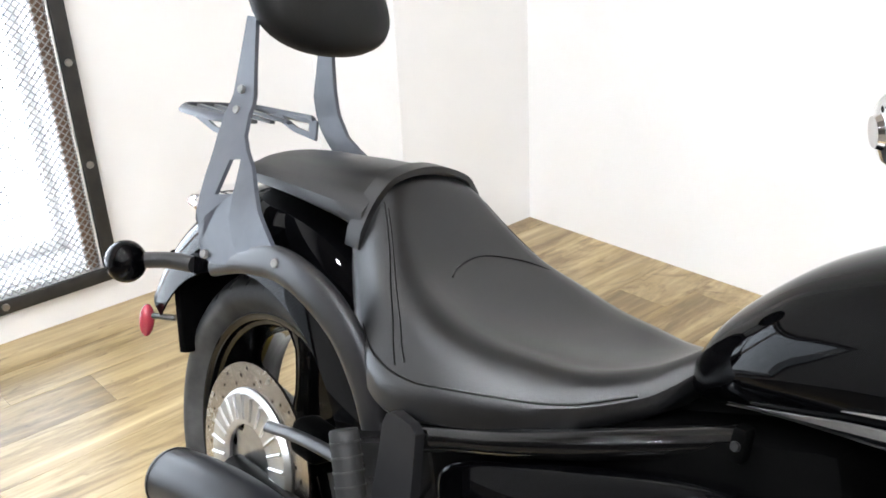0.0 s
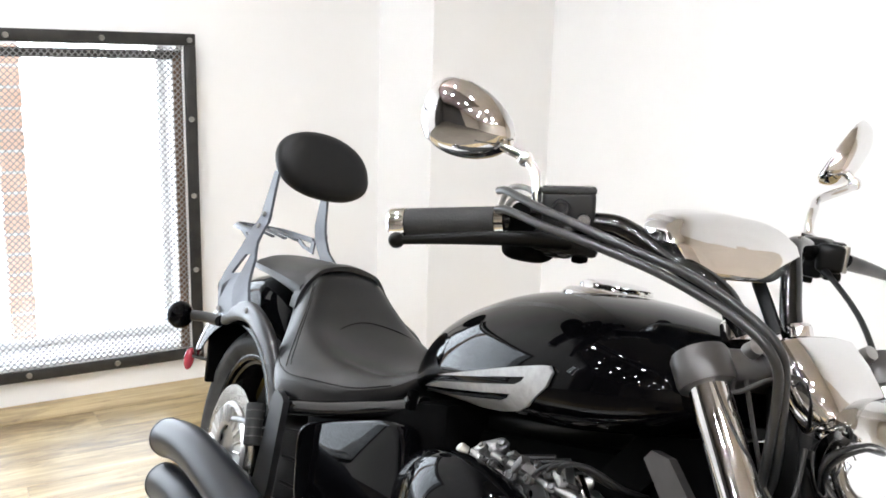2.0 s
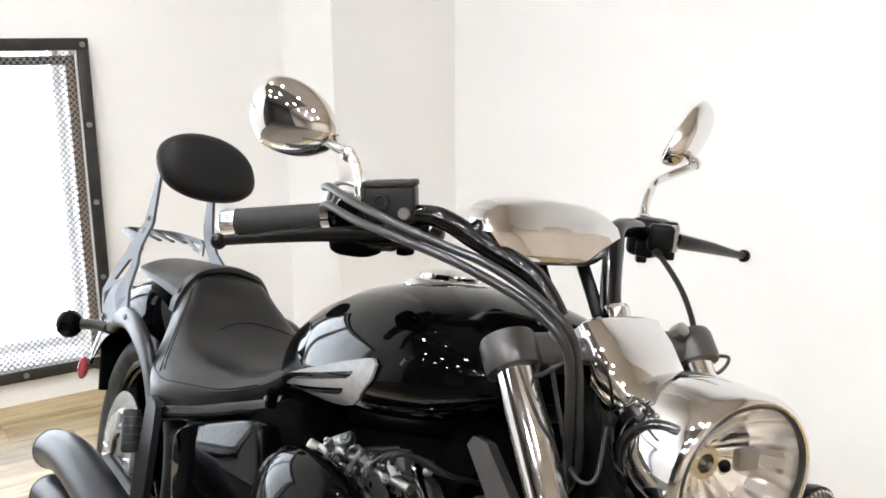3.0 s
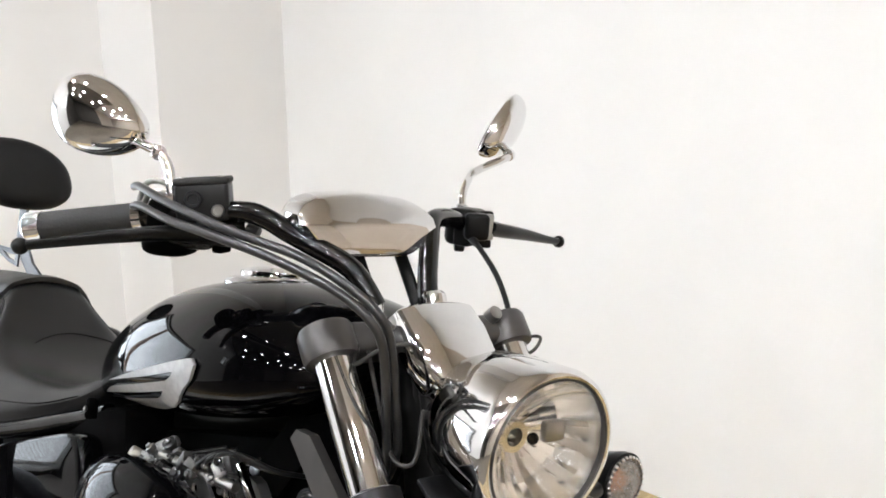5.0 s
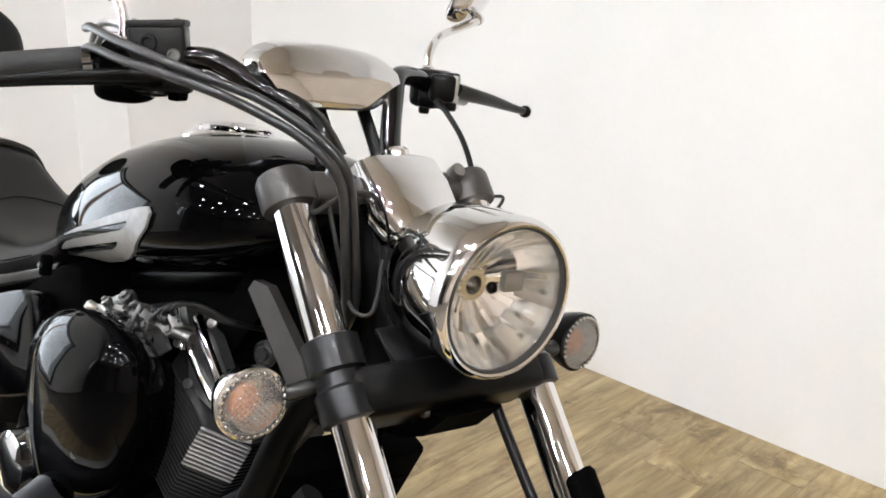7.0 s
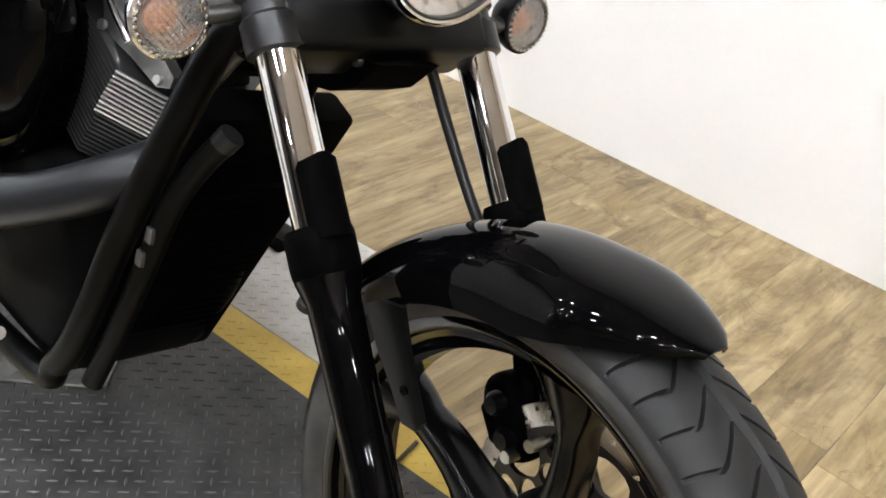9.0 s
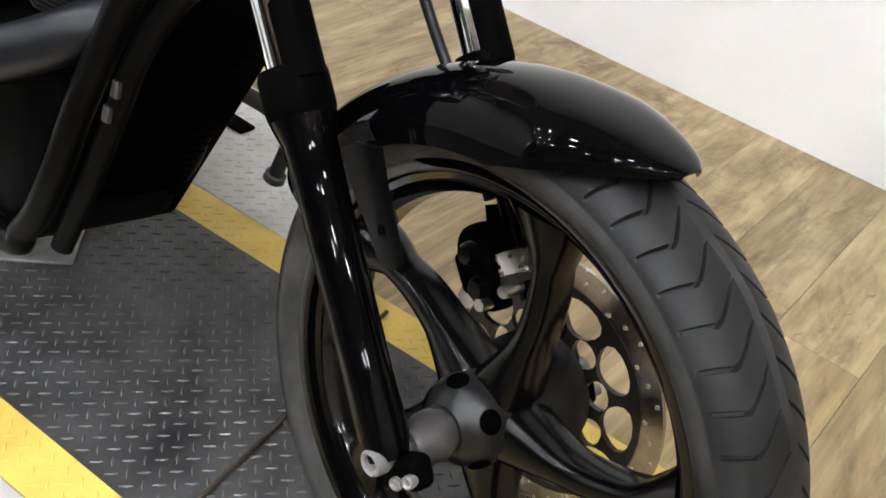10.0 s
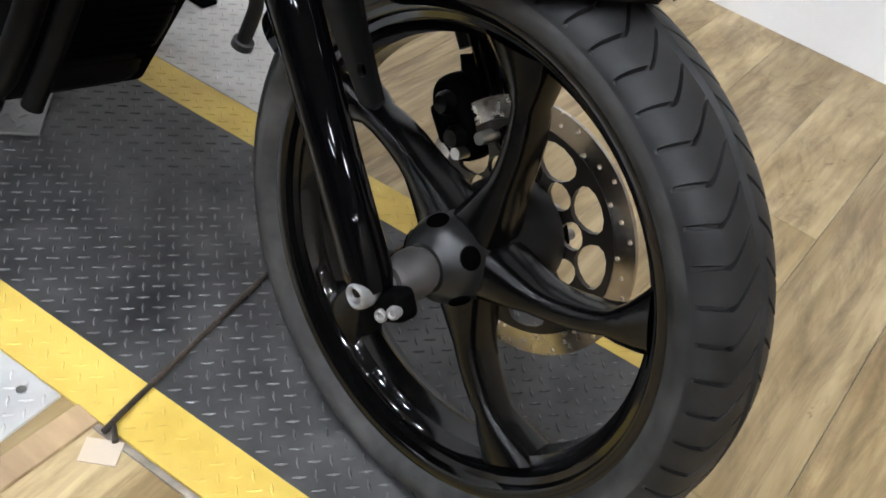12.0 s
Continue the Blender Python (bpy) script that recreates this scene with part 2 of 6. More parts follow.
REFLECTOR = material("lamp_reflector", (0.96, 0.95, 0.93), 0.14, 1.0)
RIBBED = grain(material("ribbed_clear_lens", (1, 1, 1), 0.08), 260, (0.86, 0.86, 0.86), (0.98, 0.98, 0.98), bump=0.3, bump_scale=420)
RIBBED.node_tree.nodes["Principled BSDF"].inputs["Transmission Weight"].default_value = 0.95
HUB = grain(material("satin_black_hub", (0.01, 0.01, 0.01), 0.3, 0, 0, 0.3), 30, (0.004, 0.004, 0.004), (0.009, 0.009, 0.009), rough=(0.24, 0.34))
GLASS = material("clear_lens", (1, 1, 1), 0.02)
GLASS.node_tree.nodes["Principled BSDF"].inputs["Transmission Weight"].default_value = 1.0
GLASS.node_tree.nodes["Principled BSDF"].inputs["IOR"].default_value = 1.3


def glowing(name, color, strength):
    m = material(name, color)
    b = m.node_tree.nodes["Principled BSDF"]
    b.inputs["Emission Color"].default_value = (*color, 1)
    b.inputs["Emission Strength"].default_value = strength
    return m


LAMPGLOW = glowing("lamp_diffuser", (0.97, 0.98, 1.0), 620.0)
OUTSIDE = glowing("bright_sky_outside", (0.86, 0.93, 1.0), 8.5)
# glow of the added second window
DAYLIGHT = glowing("bright_daylight", (0.9, 0.96, 1.0), 22.0)


# ---- mesh tools ----
STEER_AXIS = Vector((-math.sin(radians(33)), 0, math.cos(radians(33))))
STEER_POINT = Vector((1.33, 0, 0.90))
STEER = Matrix.Translation(STEER_POINT) @ Matrix.Rotation(STEER_ANGLE, 4, STEER_AXIS) @ Matrix.Translation(-STEER_POINT)


def part(name, bm, mat, parent, label="", front=False, smooth=True, angle=38):
    if front:
        bm.transform(STEER)
    bmesh.ops.recalc_face_normals(bm, faces=bm.faces)
    me = bpy.data.meshes.new(name)
    bm.to_mesh(me)
    bm.free()
    me.materials.append(mat)
    if smooth:
        me.polygons.foreach_set("use_smooth", [True] * len(me.polygons))
        me.set_sharp_from_angle(angle=radians(angle))
    ob = new(name, me)
    ob.parent = parent
    return tagged(ob, label=label)


def thing(name, label, category, group="", kind="", m=None):
    ob = new(name)
    if m is not None:
        ob.matrix_world = m
    return tagged(ob, label, category, group, kind)


def loft(rings, caps=True, closed=True, bm=None):
    bm = bm or bmesh.new()
    rows = [[bm.verts.new(p) for p in ring] for ring in rings]
    for a, b in zip(rows, rows[1:]):
        n = len(a)
        for i in range(n if closed else n - 1):
            j = (i + 1) % n
            bm.faces.new((a[i], a[j], b[j], b[i]))
    if caps:
        bm.faces.new(rows[0])
        bm.faces.new(rows[-1])
    return bm


def curve_through(points, steps=6):
    """Catmull-Rom through the points."""
    p = [Vector(q) for q in points]
    if len(p) < 3:
        return p
    p = [2 * p[0] - p[1], *p, 2 * p[-1] - p[-2]]
    out = []
    for a, b, c, d in zip(p, p[1:], p[2:], p[3:]):
        for k in range(steps):
            t = k / steps
            out.append(0.5 * (2 * b + (c - a) * t + (2 * a - 5 * b + 4 * c - d) * t * t + (3 * b - a - 3 * c + d) * t ** 3))
    return out + [p[-2]]


def tube(points, radius, n=14, steps=6, caps=True, bm=None, flat=1.0):
    """A bent bar; radius a number or one for each point."""
    line = curve_through(points, steps)
    if isinstance(radius, (int, float)):
        radii = [radius] * len(line)
    else:
        radii = list(np.interp(np.linspace(0, len(points) - 1, len(line)), range(len(points)), radius))
    up = None
    rings = []
    for i, p in enumerate(line):
        d = (line[min(i + 1, len(line) - 1)] - line[max(i - 1, 0)]).normalized()
        if up is None:
            up = d.orthogonal().normalized()
        up = (up - d * up.dot(d)).normalized()
        side = d.cross(up)
        rings.append([p + (math.cos(a) * up + flat * math.sin(a) * side) * radii[i] for a in (2 * math.pi * k / n for k in range(n))])
    return loft(rings, caps, bm=bm)


def axis_matrix(origin, direction):
    z = Vector(direction).normalized()
    x = z.orthogonal().normalized()
    y = z.cross(x)
    return Matrix.Translation(origin) @ Matrix((x, y, z)).transposed().to_4x4()


def lathe(profile, origin, direction, n=40, bm=None, closed=False, caps=True):
    """Turns (radius, height) round the axis through origin."""
    m = axis_matrix(origin, direction)
    rings = [[m @ Vector((r * math.cos(a), r * math.sin(a), h)) for a in (2 * math.pi * k / n for k in range(n))] for r, h in profile]
    if closed:
        rings.append(rings[0])
    bm = loft(rings, caps and not closed, bm=bm)
    if closed:
        bmesh.ops.remove_doubles(bm, verts=bm.verts, dist=1e-6)
    return bm


def block(size, m, bevel=0.004, segments=2, bm=None):
    bm2 = bmesh.new()
    bmesh.ops.create_cube(bm2, size=1.0)
    bmesh.ops.scale(bm2, vec=size, verts=bm2.verts)
    if bevel:
        bmesh.ops.bevel(bm2, geom=bm2.edges[:], offset=min(bevel, min(size) * 0.45), segments=segments, affect="EDGES", profile=0.5)
    bm2.transform(m)
    if bm is None:
        return bm2
    return joined(bm, bm2)


def joined(bm, other):
    me = bpy.data.meshes.new("joint")
    other.to_mesh(me)
    other.free()
    bm.from_mesh(me)
    bpy.data.meshes.remove(me)
    return bm


def sheet(outer, holes, thickness, m, bevel=0.0):
    """A plate cut to a 2D outline with holes, in the xy plane of m."""
    bm = bmesh.new()
    edges = []
    for loop in (outer, *holes):
        vs = [bm.verts.new((x, y, 0)) for x, y in loop]
        edges += [bm.edges.new((vs[i], vs[(i + 1) % len(vs)])) for i in range(len(vs))]
    bmesh.ops.triangle_fill(bm, use_beauty=True, use_dissolve=False, edges=edges)
    ret = bmesh.ops.extrude_face_region(bm, geom=bm.faces[:])
    bmesh.ops.translate(bm, vec=(0, 0, thickness), verts=[v for v in ret["geom"] if isinstance(v, bmesh.types.BMVert)])
    bmesh.ops.translate(bm, vec=(0, 0, -thickness / 2), verts=bm.verts)
    bm.transform(m)
    return bm


def circle(cx, cy, r, n=12):
    return [(cx + r * math.cos(2 * math.pi * k / n), cy + r * math.sin(2 * math.pi * k / n)) for k in range(n)]


def ellipsoid(center, radii, m=None, u=28, v=16, power=1.0):
    bm = bmesh.new()
    bmesh.ops.create_uvsphere(bm, u_segments=u, v_segments=v, radius=1.0)
    for w in bm.verts:
        for i in range(3):
            w.co[i] = math.copysign(abs(w.co[i]) ** power, w.co[i]) * radii[i]
    if m is not None:
        bm.transform(m)
    bmesh.ops.translate(bm, vec=center, verts=bm.verts)
    return bm


def bolt(origin, direction, r=0.007, h=0.006, bm=None):
    return lathe([(r * 0.5, h), (r * 0.9, h), (r, h * 0.7), (r, 0), (r * 0.5, -0.002)], origin, direction, 12, bm)


# ---- the room ----
ROOM_TURN = radians(0.0)
ROOM = Matrix.Rotation(ROOM_TURN, 4, "Z")


def room_box(name, x0, x1, y0, y1, z0, z1, mat, label, category="wall"):
    bm = block((x1 - x0, y1 - y0, z1 - z0), ROOM @ Matrix.Translation(((x0 + x1) / 2, (y0 + y1) / 2, (z0 + z1) / 2)), 0)
    me = bpy.data.meshes.new(name)
    bm.to_mesh(me)
    bm.free()
    me.materials.append(mat)
    return tagged(new(name, me), label, category, kind="structure")


CEIL = 2.9
WX, RY = -1.205, 1.405  # planes of the window wall and of the side wall, in the room's frame
WIN_Y0, WIN_Y1, WIN_Z0, WIN_Z1 = -1.22, 0.20, 0.125, 1.12
W2 = (-3.3, -2.8, 1.15, 1.95)  # a second window along the same wall, out of view, added for daylight and glints
room_box("wall_west_south", WX - 0.25, WX, W2[1], WIN_Y0, 0, CEIL, WALL, "plain white painted wall between the windows")
room_box("wall_west_south_end", WX - 0.25, WX, -3.5, W2[0], 0, CEIL, WALL, "plain white painted wall beside the tall window")
room_box("wall_west_south_below", WX - 0.25, WX, W2[0], W2[1], 0, W2[2], WALL, "white wall under the tall window")
room_box("wall_west_south_above", WX - 0.25, WX, W2[0], W2[1], W2[3], CEIL, WALL, "white wall above the tall window")
room_box("wall_west_north", WX - 0.25, WX, WIN_Y1, RY + 0.2, 0, CEIL, WALL, "plain white painted wall beside the window")
room_box("wall_west_below", WX - 0.25, WX, WIN_Y0, WIN_Y1, 0, WIN_Z0, WALL, "low strip of white wall under the window")
room_box("wall_west_above", WX - 0.25, WX, WIN_Y0, WIN_Y1, WIN_Z1, CEIL, WALL, "white wall above the caged window")
room_box("wall_pier", WX, -0.82, 0.925, RY, 0, CEIL, WALL, "shallow white boxed pier in the room corner")
room_box("wall_north", WX, 2.2, RY, RY + 0.2, 0, CEIL, WALL, "long white painted wall with faint scuffs")
# unseen from here eastwards; tan is what the chrome should mirror
room_box("wall_north_east", 2.2, 4.9, RY, RY + 0.2, 0, CEIL, BACKWALL, "unseen wall beyond the white bay, tan for chrome reflections")
room_box("wall_east", 4.9, 5.1, -7.0, RY + 0.2, 0, CEIL, BACKWALL, "tan wall at the far end of the room")
# unseen part split off in tan, to brighten the mirror's reflection
room_box("wall_south_east", 2.0, 5.1, -7.2, -7.0, 0, CEIL, BACKWALL, "unseen far wall, tan to brighten the chrome reflections")
# unseen hall side, kept dark so gloss black reflects dark
room_box("wall_south", WX - 0.25, 2.0, -7.2, -7.0, 0, CEIL, DARKWALL, "unseen far wall, dark for the reflections in the paint")
room_box("wall_west_hall", WX - 0.25, WX, -7.0, -3.5, 0, CEIL, DARKWALL, "unseen hall wall, dark for the reflections in the paint")
room_box("ceiling", WX - 0.25, 5.1, -1.0, RY + 0.2, CEIL, CEIL + 0.1, CEILING, "beige ceiling above the lift bay", "ceiling")
# unseen and lighter than the hall ceiling, for the front chrome
room_box("ceiling_east", 2.2, 5.1, -7.2, -1.0, CEIL, CEIL + 0.1, CEILING, "unseen far ceiling, beige to brighten the chrome reflections", "ceiling")
# unseen, browner than the bay ceiling to dim reflections
room_box("ceiling_hall", WX - 0.25, 2.2, -7.2, -1.0, CEIL, CEIL + 0.1, HALLCEILING, "unseen hall ceiling with round lamps, browned for reflections", "ceiling")

LAMP = None
for ix in range(6):
    for iy in range(3):
        at = ROOM @ Vector((-0.5 + 0.98 * ix + 0.3 * (iy % 2), -3.4 + 1.3 * iy + 0.2 * (ix % 2), CEIL))
        if LAMP is None:
            LAMP = thing("ceiling_lamp", "round white ceiling lamp, switched on", "lamp", "ceiling lamps", m=Matrix.Translation(at))
            part("housing", lathe([(0.063, 0.0), (0.063, -0.05), (0.070, -0.055), (0.073, -0.05), (0.073, 0.0)], (0, 0, 0), (0, 0, 1), 28, closed=True), WALL, LAMP)
            part("diffuser", lathe([(0.005, -0.046), (0.061, -0.046), (0.061, -0.04), (0.005, -0.04)], (0, 0, 0), (0, 0, 1), 28), LAMPGLOW, LAMP)
        else:
            copy_thing(LAMP, Matrix.Translation(at))

# window: cage frame, mesh, sill, post and sky outside
CAGE_X = WX + 0.03
window = thing("window_1", "barred bright window behind a dark steel cage of expanded metal", "window", kind="structure", m=ROOM)


def box_part(name, x0, x1, y0, y1, z0, z1, mat, parent, label="", bevel=0.003):
    return part(name, block((x1 - x0, y1 - y0, z1 - z0), Matrix.Translation(((x0 + x1) / 2, (y0 + y1) / 2, (z0 + z1) / 2)), bevel), mat, parent, label)


FY0, FY1, FZ0, FZ1, FW = -1.23, 0.255, 0.085, 1.16, 0.037
box_part("frame_bar", CAGE_X - 0.006, CAGE_X + 0.004, FY0, FY1, FZ1 - FW, FZ1, FRAME, window)
box_part("frame_bar", CAGE_X - 0.006, CAGE_X + 0.004, FY0, FY1, FZ0, FZ0 + FW, FRAME, window)
box_part("frame_bar", CAGE_X - 0.006, CAGE_X + 0.004, FY1 - FW, FY1, FZ0 + FW, FZ1 - FW, FRAME, window)
box_part("frame_bar", CAGE_X - 0.006, CAGE_X + 0.004, FY0, FY0 + FW, FZ0 + FW, FZ1 - FW, FRAME, window)
box_part("frame_flange", WX, CAGE_X - 0.006, FY1 - FW - 0.004, FY1 - FW, FZ0 + FW, FZ1 - FW, WALL, window, "white painted reveal")
box_part("rusty_strip", CAGE_X - 0.03, CAGE_X - 0.012, FY1 - FW - 0.034, FY1 - FW - 0.006, FZ0 + FW, FZ1 - FW - 0.02, RUST, window, "rusty brown inner strip")
box_part("inner_bar", CAGE_X - 0.03, CAGE_X - 0.012, FY0, FY1 - FW - 0.006, FZ1 - FW - 0.045, FZ1 - FW - 0.016, FRAME, window)
for k in range(6):
    y = FY1 - 0.02 - 0.265 * k
    for z in (FZ1 - 0.02, FZ0 + 0.02):
        part("bolt", bolt((CAGE_X + 0.004, y, z), (1, 0, 0), 0.009), STEEL, window)
for k in range(3):
    part("bolt", bolt((CAGE_X + 0.004, FY1 - 0.02, FZ1 - 0.02 - 0.249 * (k + 1)), (1, 0, 0), 0.009), STEEL, window)
bm = bmesh.new()
DW, DH = 0.038, 0.0195
rows = int((FZ1 - FZ0 - 2 * FW) / DH)
cols = int((FY1 - FY0 - FW - 0.02) / (DW / 2))
for j in range(rows):
    z = FZ0 + FW + 0.01 + j * DH
    for s in (1, -1):
        prev = None
        for i in range(cols + 1):
            y = FY1 - FW - i * DW / 2
            zz = z + s * (DH / 2 if i % 2 else -DH / 2) * 0.96
            ring = [bm.verts.new((CAGE_X - 0.012 + dx, y, zz + dz)) for dx, dz in ((-0.002, -0.0019), (0.002, -0.0019), (0.002, 0.0019), (-0.002, 0.0019))]
            if prev:
                for q in range(4):
                    bm.faces.new((prev[q], prev[(q + 1) % 4], ring[(q + 1) % 4], ring[q]))
            prev = ring
part("expanded_metal", bm, MESH, window, "dark expanded metal mesh", smooth=False)
tagged(window.children[-1], kind="stuff")
box_part("window_sill", WX - 0.25, WX - 0.02, WIN_Y0, WIN_Y1, WIN_Z0 + 0.001, WIN_Z0 + 0.006, WALL, window)
box_part("window_frame", WX - 0.2, WX - 0.16, WIN_Y0, WIN_Y1, WIN_Z0 + 0.006, WIN_Z0 + 0.03, WALL, window)
box_part("window_frame", WX - 0.2, WX - 0.16, WIN_Y1 - 0.02, WIN_Y1, WIN_Z0 + 0.03, WIN_Z1, WALL, window)
post = thing("brick_post", "orange brick post standing outside the window", "post", m=ROOM)
for k in range(22):
    box_part("brick", WX - 0.42, WX - 0.32, -0.305 + 0.002 * (k % 3), -0.225 + 0.002 * (k % 2), 0.0 + 0.07 * k, 0.0 + 0.07 * k + 0.06, BRICK, post, bevel=0.004)
box_part("mortar", WX - 0.415, WX - 0.325, -0.302, -0.228, 0.0, 1.54, WALL, post)
bm = block((0.05, 16, 9), ROOM @ Matrix.Translation((WX - 4.0, -0.5, 2.0)), 0)
me = bpy.data.meshes.new("backdrop")
bm.to_mesh(me)
bm.free()
me.materials.append(OUTSIDE)
tagged(new("backdrop", me), "overexposed daylight outside the window", "sky", kind="structure")

# out of view; added to glint in the tank and light the floor
tall = thing("window_2", "out-of-view window with dark glazing bars, added for daylight and reflections", "window", kind="structure", m=ROOM)
for y in np.linspace(W2[0] + 0.03, W2[1] - 0.03, 3):
    box_part("glazing_bar", WX - 0.14, WX - 0.1, y - 0.03, y + 0.03, W2[2], W2[3], FRAME, tall)
for z in np.linspace(W2[2] + 0.03, W2[3] - 0.03, 4):
    box_part("glazing_bar", WX - 0.138, WX - 0.102, W2[0], W2[1], z - 0.03, z + 0.03, FRAME, tall)
bm = block((0.02, W2[1] - W2[0], W2[3] - W2[2]), ROOM @ Matrix.Translation((WX - 0.24, (W2[0] + W2[1]) / 2, (W2[2] + W2[3]) / 2)), 0)
me = bpy.data.meshes.new("backdrop")
bm.to_mesh(me)
bm.free()
me.materials.append(DAYLIGHT)
tagged(new("backdrop", me), "glowing panel behind the added out-of-view window", "sky", kind="structure")

# floor with planks along y
floor = thing("floor", "worn plywood-look plank floor with dark stains", "floor", kind="structure")
# south of the planks this unseen floor only tones reflections
part("subfloor", block((9.2, 9.0, 0.1), ROOM @ Matrix.Translation((2.8, -2.7, -0.064)), 0), HALLFLOOR, floor, "unseen hall floor, darkened for reflections")

# lift deck
LIFT_TURN = Matrix.Rotation(radians(5.3), 4, "Z")
LY0, LY1, SW, DECK = -0.325, 0.224, 0.068, 0.004
LX0, LX1 = -0.38, 1.90
lift = thing("motorcycle_lift", "black chequer-plate lift deck with worn yellow edge stripes, in the floor", "lift", m=LIFT_TURN)


def slab(outline, z0, z1):
    m = Matrix.Translation((0, 0, (z0 + z1) / 2))
    return sheet(outline, [], z1 - z0, m)


box_part("deck", LX0, LX1, LY0 + SW, LY1 - SW, -0.02, DECK, PLATE, lift, bevel=0)
for y0 in (LY0, LY1 - SW):
    box_part("stripe", LX0, LX1, y0, y0 + SW, -0.02, DECK + 0.0002, YELLOW, lift, "worn yellow painted edge", bevel=0)


def tread_bars(x0, x1, y0, y1, z, pitch=0.0182, h=0.0015):
    """Raised lens-shaped bars, turned by quarter turns."""
    bm = bmesh.new()
    n, c45 = int((x1 - x0 + y1 - y0) / pitch) + 2, math.sqrt(0.5) * pitch
    for i in range(n):
        for j in range(-n, n):
            cx, cy = x0 + (i - j) * c45, y0 + (i + j) * c45
            if not (x0 + 0.006 < cx < x1 - 0.006 and y0 + 0.006 < cy < y1 - 0.006):
                continue
            a = radians(45 if (i + j) % 2 else -45)
            ux, uy = math.cos(a), math.sin(a)
            l, w = 0.0086, 0.0022
            pts = [(l, 0, 0), (0, w, 0), (-l, 0, 0), (0, -w, 0)]
            base = [bm.verts.new((cx + px * ux - py * uy, cy + px * uy + py * ux, z)) for px, py, _ in pts]
            top = [bm.verts.new((cx + s * l * 0.6 * ux, cy + s * l * 0.6 * uy, z + h)) for s in (1, -1)]
            bm.faces.new((base[0], base[1], top[1], top[0]))
            bm.faces.new((base[1], base[2], top[1]))
            bm.faces.new((base[2], base[3], top[0], top[1]))
            bm.faces.new((base[3], base[0], top[0]))
    return bm


for y0, y1, mat, z in ((LY0, LY0 + SW, YELLOW, DECK + 0.0002), (LY0 + SW, LY1 - SW, TREAD, DECK), (LY1 - SW, LY1, YELLOW, DECK + 0.0002)):
    tagged(part("chequer_pattern", tread_bars(0.5, LX1, y0, y1, z, h=0.0017 if mat is TREAD else 0.0009), mat, lift, smooth=False), kind="stuff")
PLATE_M = LIFT_TURN @ Matrix.Translation((0.79, -0.049, DECK + 0.0045)) @ Matrix.Rotation(radians(40), 4, "Z")
base_plate = thing("base_plate", "bare steel chequer plate lying on the lift deck under the engine", "steel plate", m=PLATE_M)
part("plate", block((0.30, 0.24, 0.005), Matrix.Identity(4), 0.001, 1), BAREPLATE, base_plate)
tagged(part("chequer_pattern", tread_bars(-0.148, 0.148, -0.118, 0.118, 0.0025), BAREPLATE, base_plate, smooth=False), kind="stuff")

plate_n = thing("side_plate", "pale galvanised chequer plate let into the floor beside the lift", "floor plate", m=LIFT_TURN)
box_part("plate", LX0, 1.15, LY1 + 0.003, 0.54, -0.02, 0.003, GREYPLATE, plate_n)
tagged(part("chequer_pattern", tread_bars(0.5, 1.15, LY1 + 0.003, 0.54, 0.003), GREYPLATE, plate_n, smooth=False), kind="stuff")
plate_s = thing("side_plate", "pale galvanised chequer plate with a screw, beside the lift", "floor plate", m=LIFT_TURN)
box_part("plate", LX0, 1.352, LY0 - 0.3, LY0 - 0.0005, -0.02, DECK - 0.001, GREYPLATE, plate_s)
tagged(part("chequer_pattern", tread_bars(0.7, 1.352, LY0 - 0.3, LY0 - 0.0005, DECK - 0.001), GREYPLATE, plate_s, smooth=False), kind="stuff")
part("screw", bolt((1.316, LY0 - 0.024, DECK - 0.001), (0, 0, 1), 0.006, 0.002), STEEL, plate_s)
strip = thing("wood_strip", "rough raw wood strip at the end of the steel plate", "wood strip", m=LIFT_TURN)
part("strip", block((0.034, 0.5, 0.018), Matrix.Translation((1.376, LY0 - 0.25, DECK - 0.005)) @ Matrix.Rotation(radians(-4), 4, "Z"), 0.002), WOODEDGE, strip)
trim = thing("floor_trim", "narrow worn pale filler strip along the lift edge", "floor trim", kind="structure", m=LIFT_TURN)
box_part("filler", 1.40, LX1, LY0 - 0.010, LY0 - 0.0005, -0.012, DECK - 0.0005, GROUT, trim)
rod = thing("metal_rod", "thin blackened steel rod lying across the lift deck", "rod", m=LIFT_TURN)
part("rod", tube([(1.368, 0.20, DECK + 0.005), (1.378, 0.11, DECK + 0.005), (1.393, 0.0, DECK + 0.005), (1.4225, -0.310, DECK + 0.005), (1.428, -0.322, DECK + 0.0048), (1.444, -0.335, DECK + 0.0042)], 0.0036, 8, 4), ROD, rod)
tape = thing("tape_patch", "torn beige tape patch beside the lift edge", "tape", m=LIFT_TURN)
part("patch", block((0.04, 0.03, 0.001), Matrix.Translation((1.44, LY0 - 0.026, DECK + 0.0008)) @ Matrix.Rotation(0.5, 4, "Z"), 0), material("beige_tape", (0.5, 0.42, 0.32), 0.7), tape)

# ---- the motorcycle ----
moto = thing("motorcycle", "gloss black cruiser motorcycle leaning on its side stand upon the lift", "motorcycle", m=MOTO)


def seat_height(u, zc, ze, zb):
    z = zc + (ze - zc) * min(1, abs(u) / 0.75) ** 2
    crease = zb + min(0.045, 0.5 * (ze - zb))
    return z - (z - crease) * max(0, (abs(u) - 0.58) / 0.42) ** 2.2


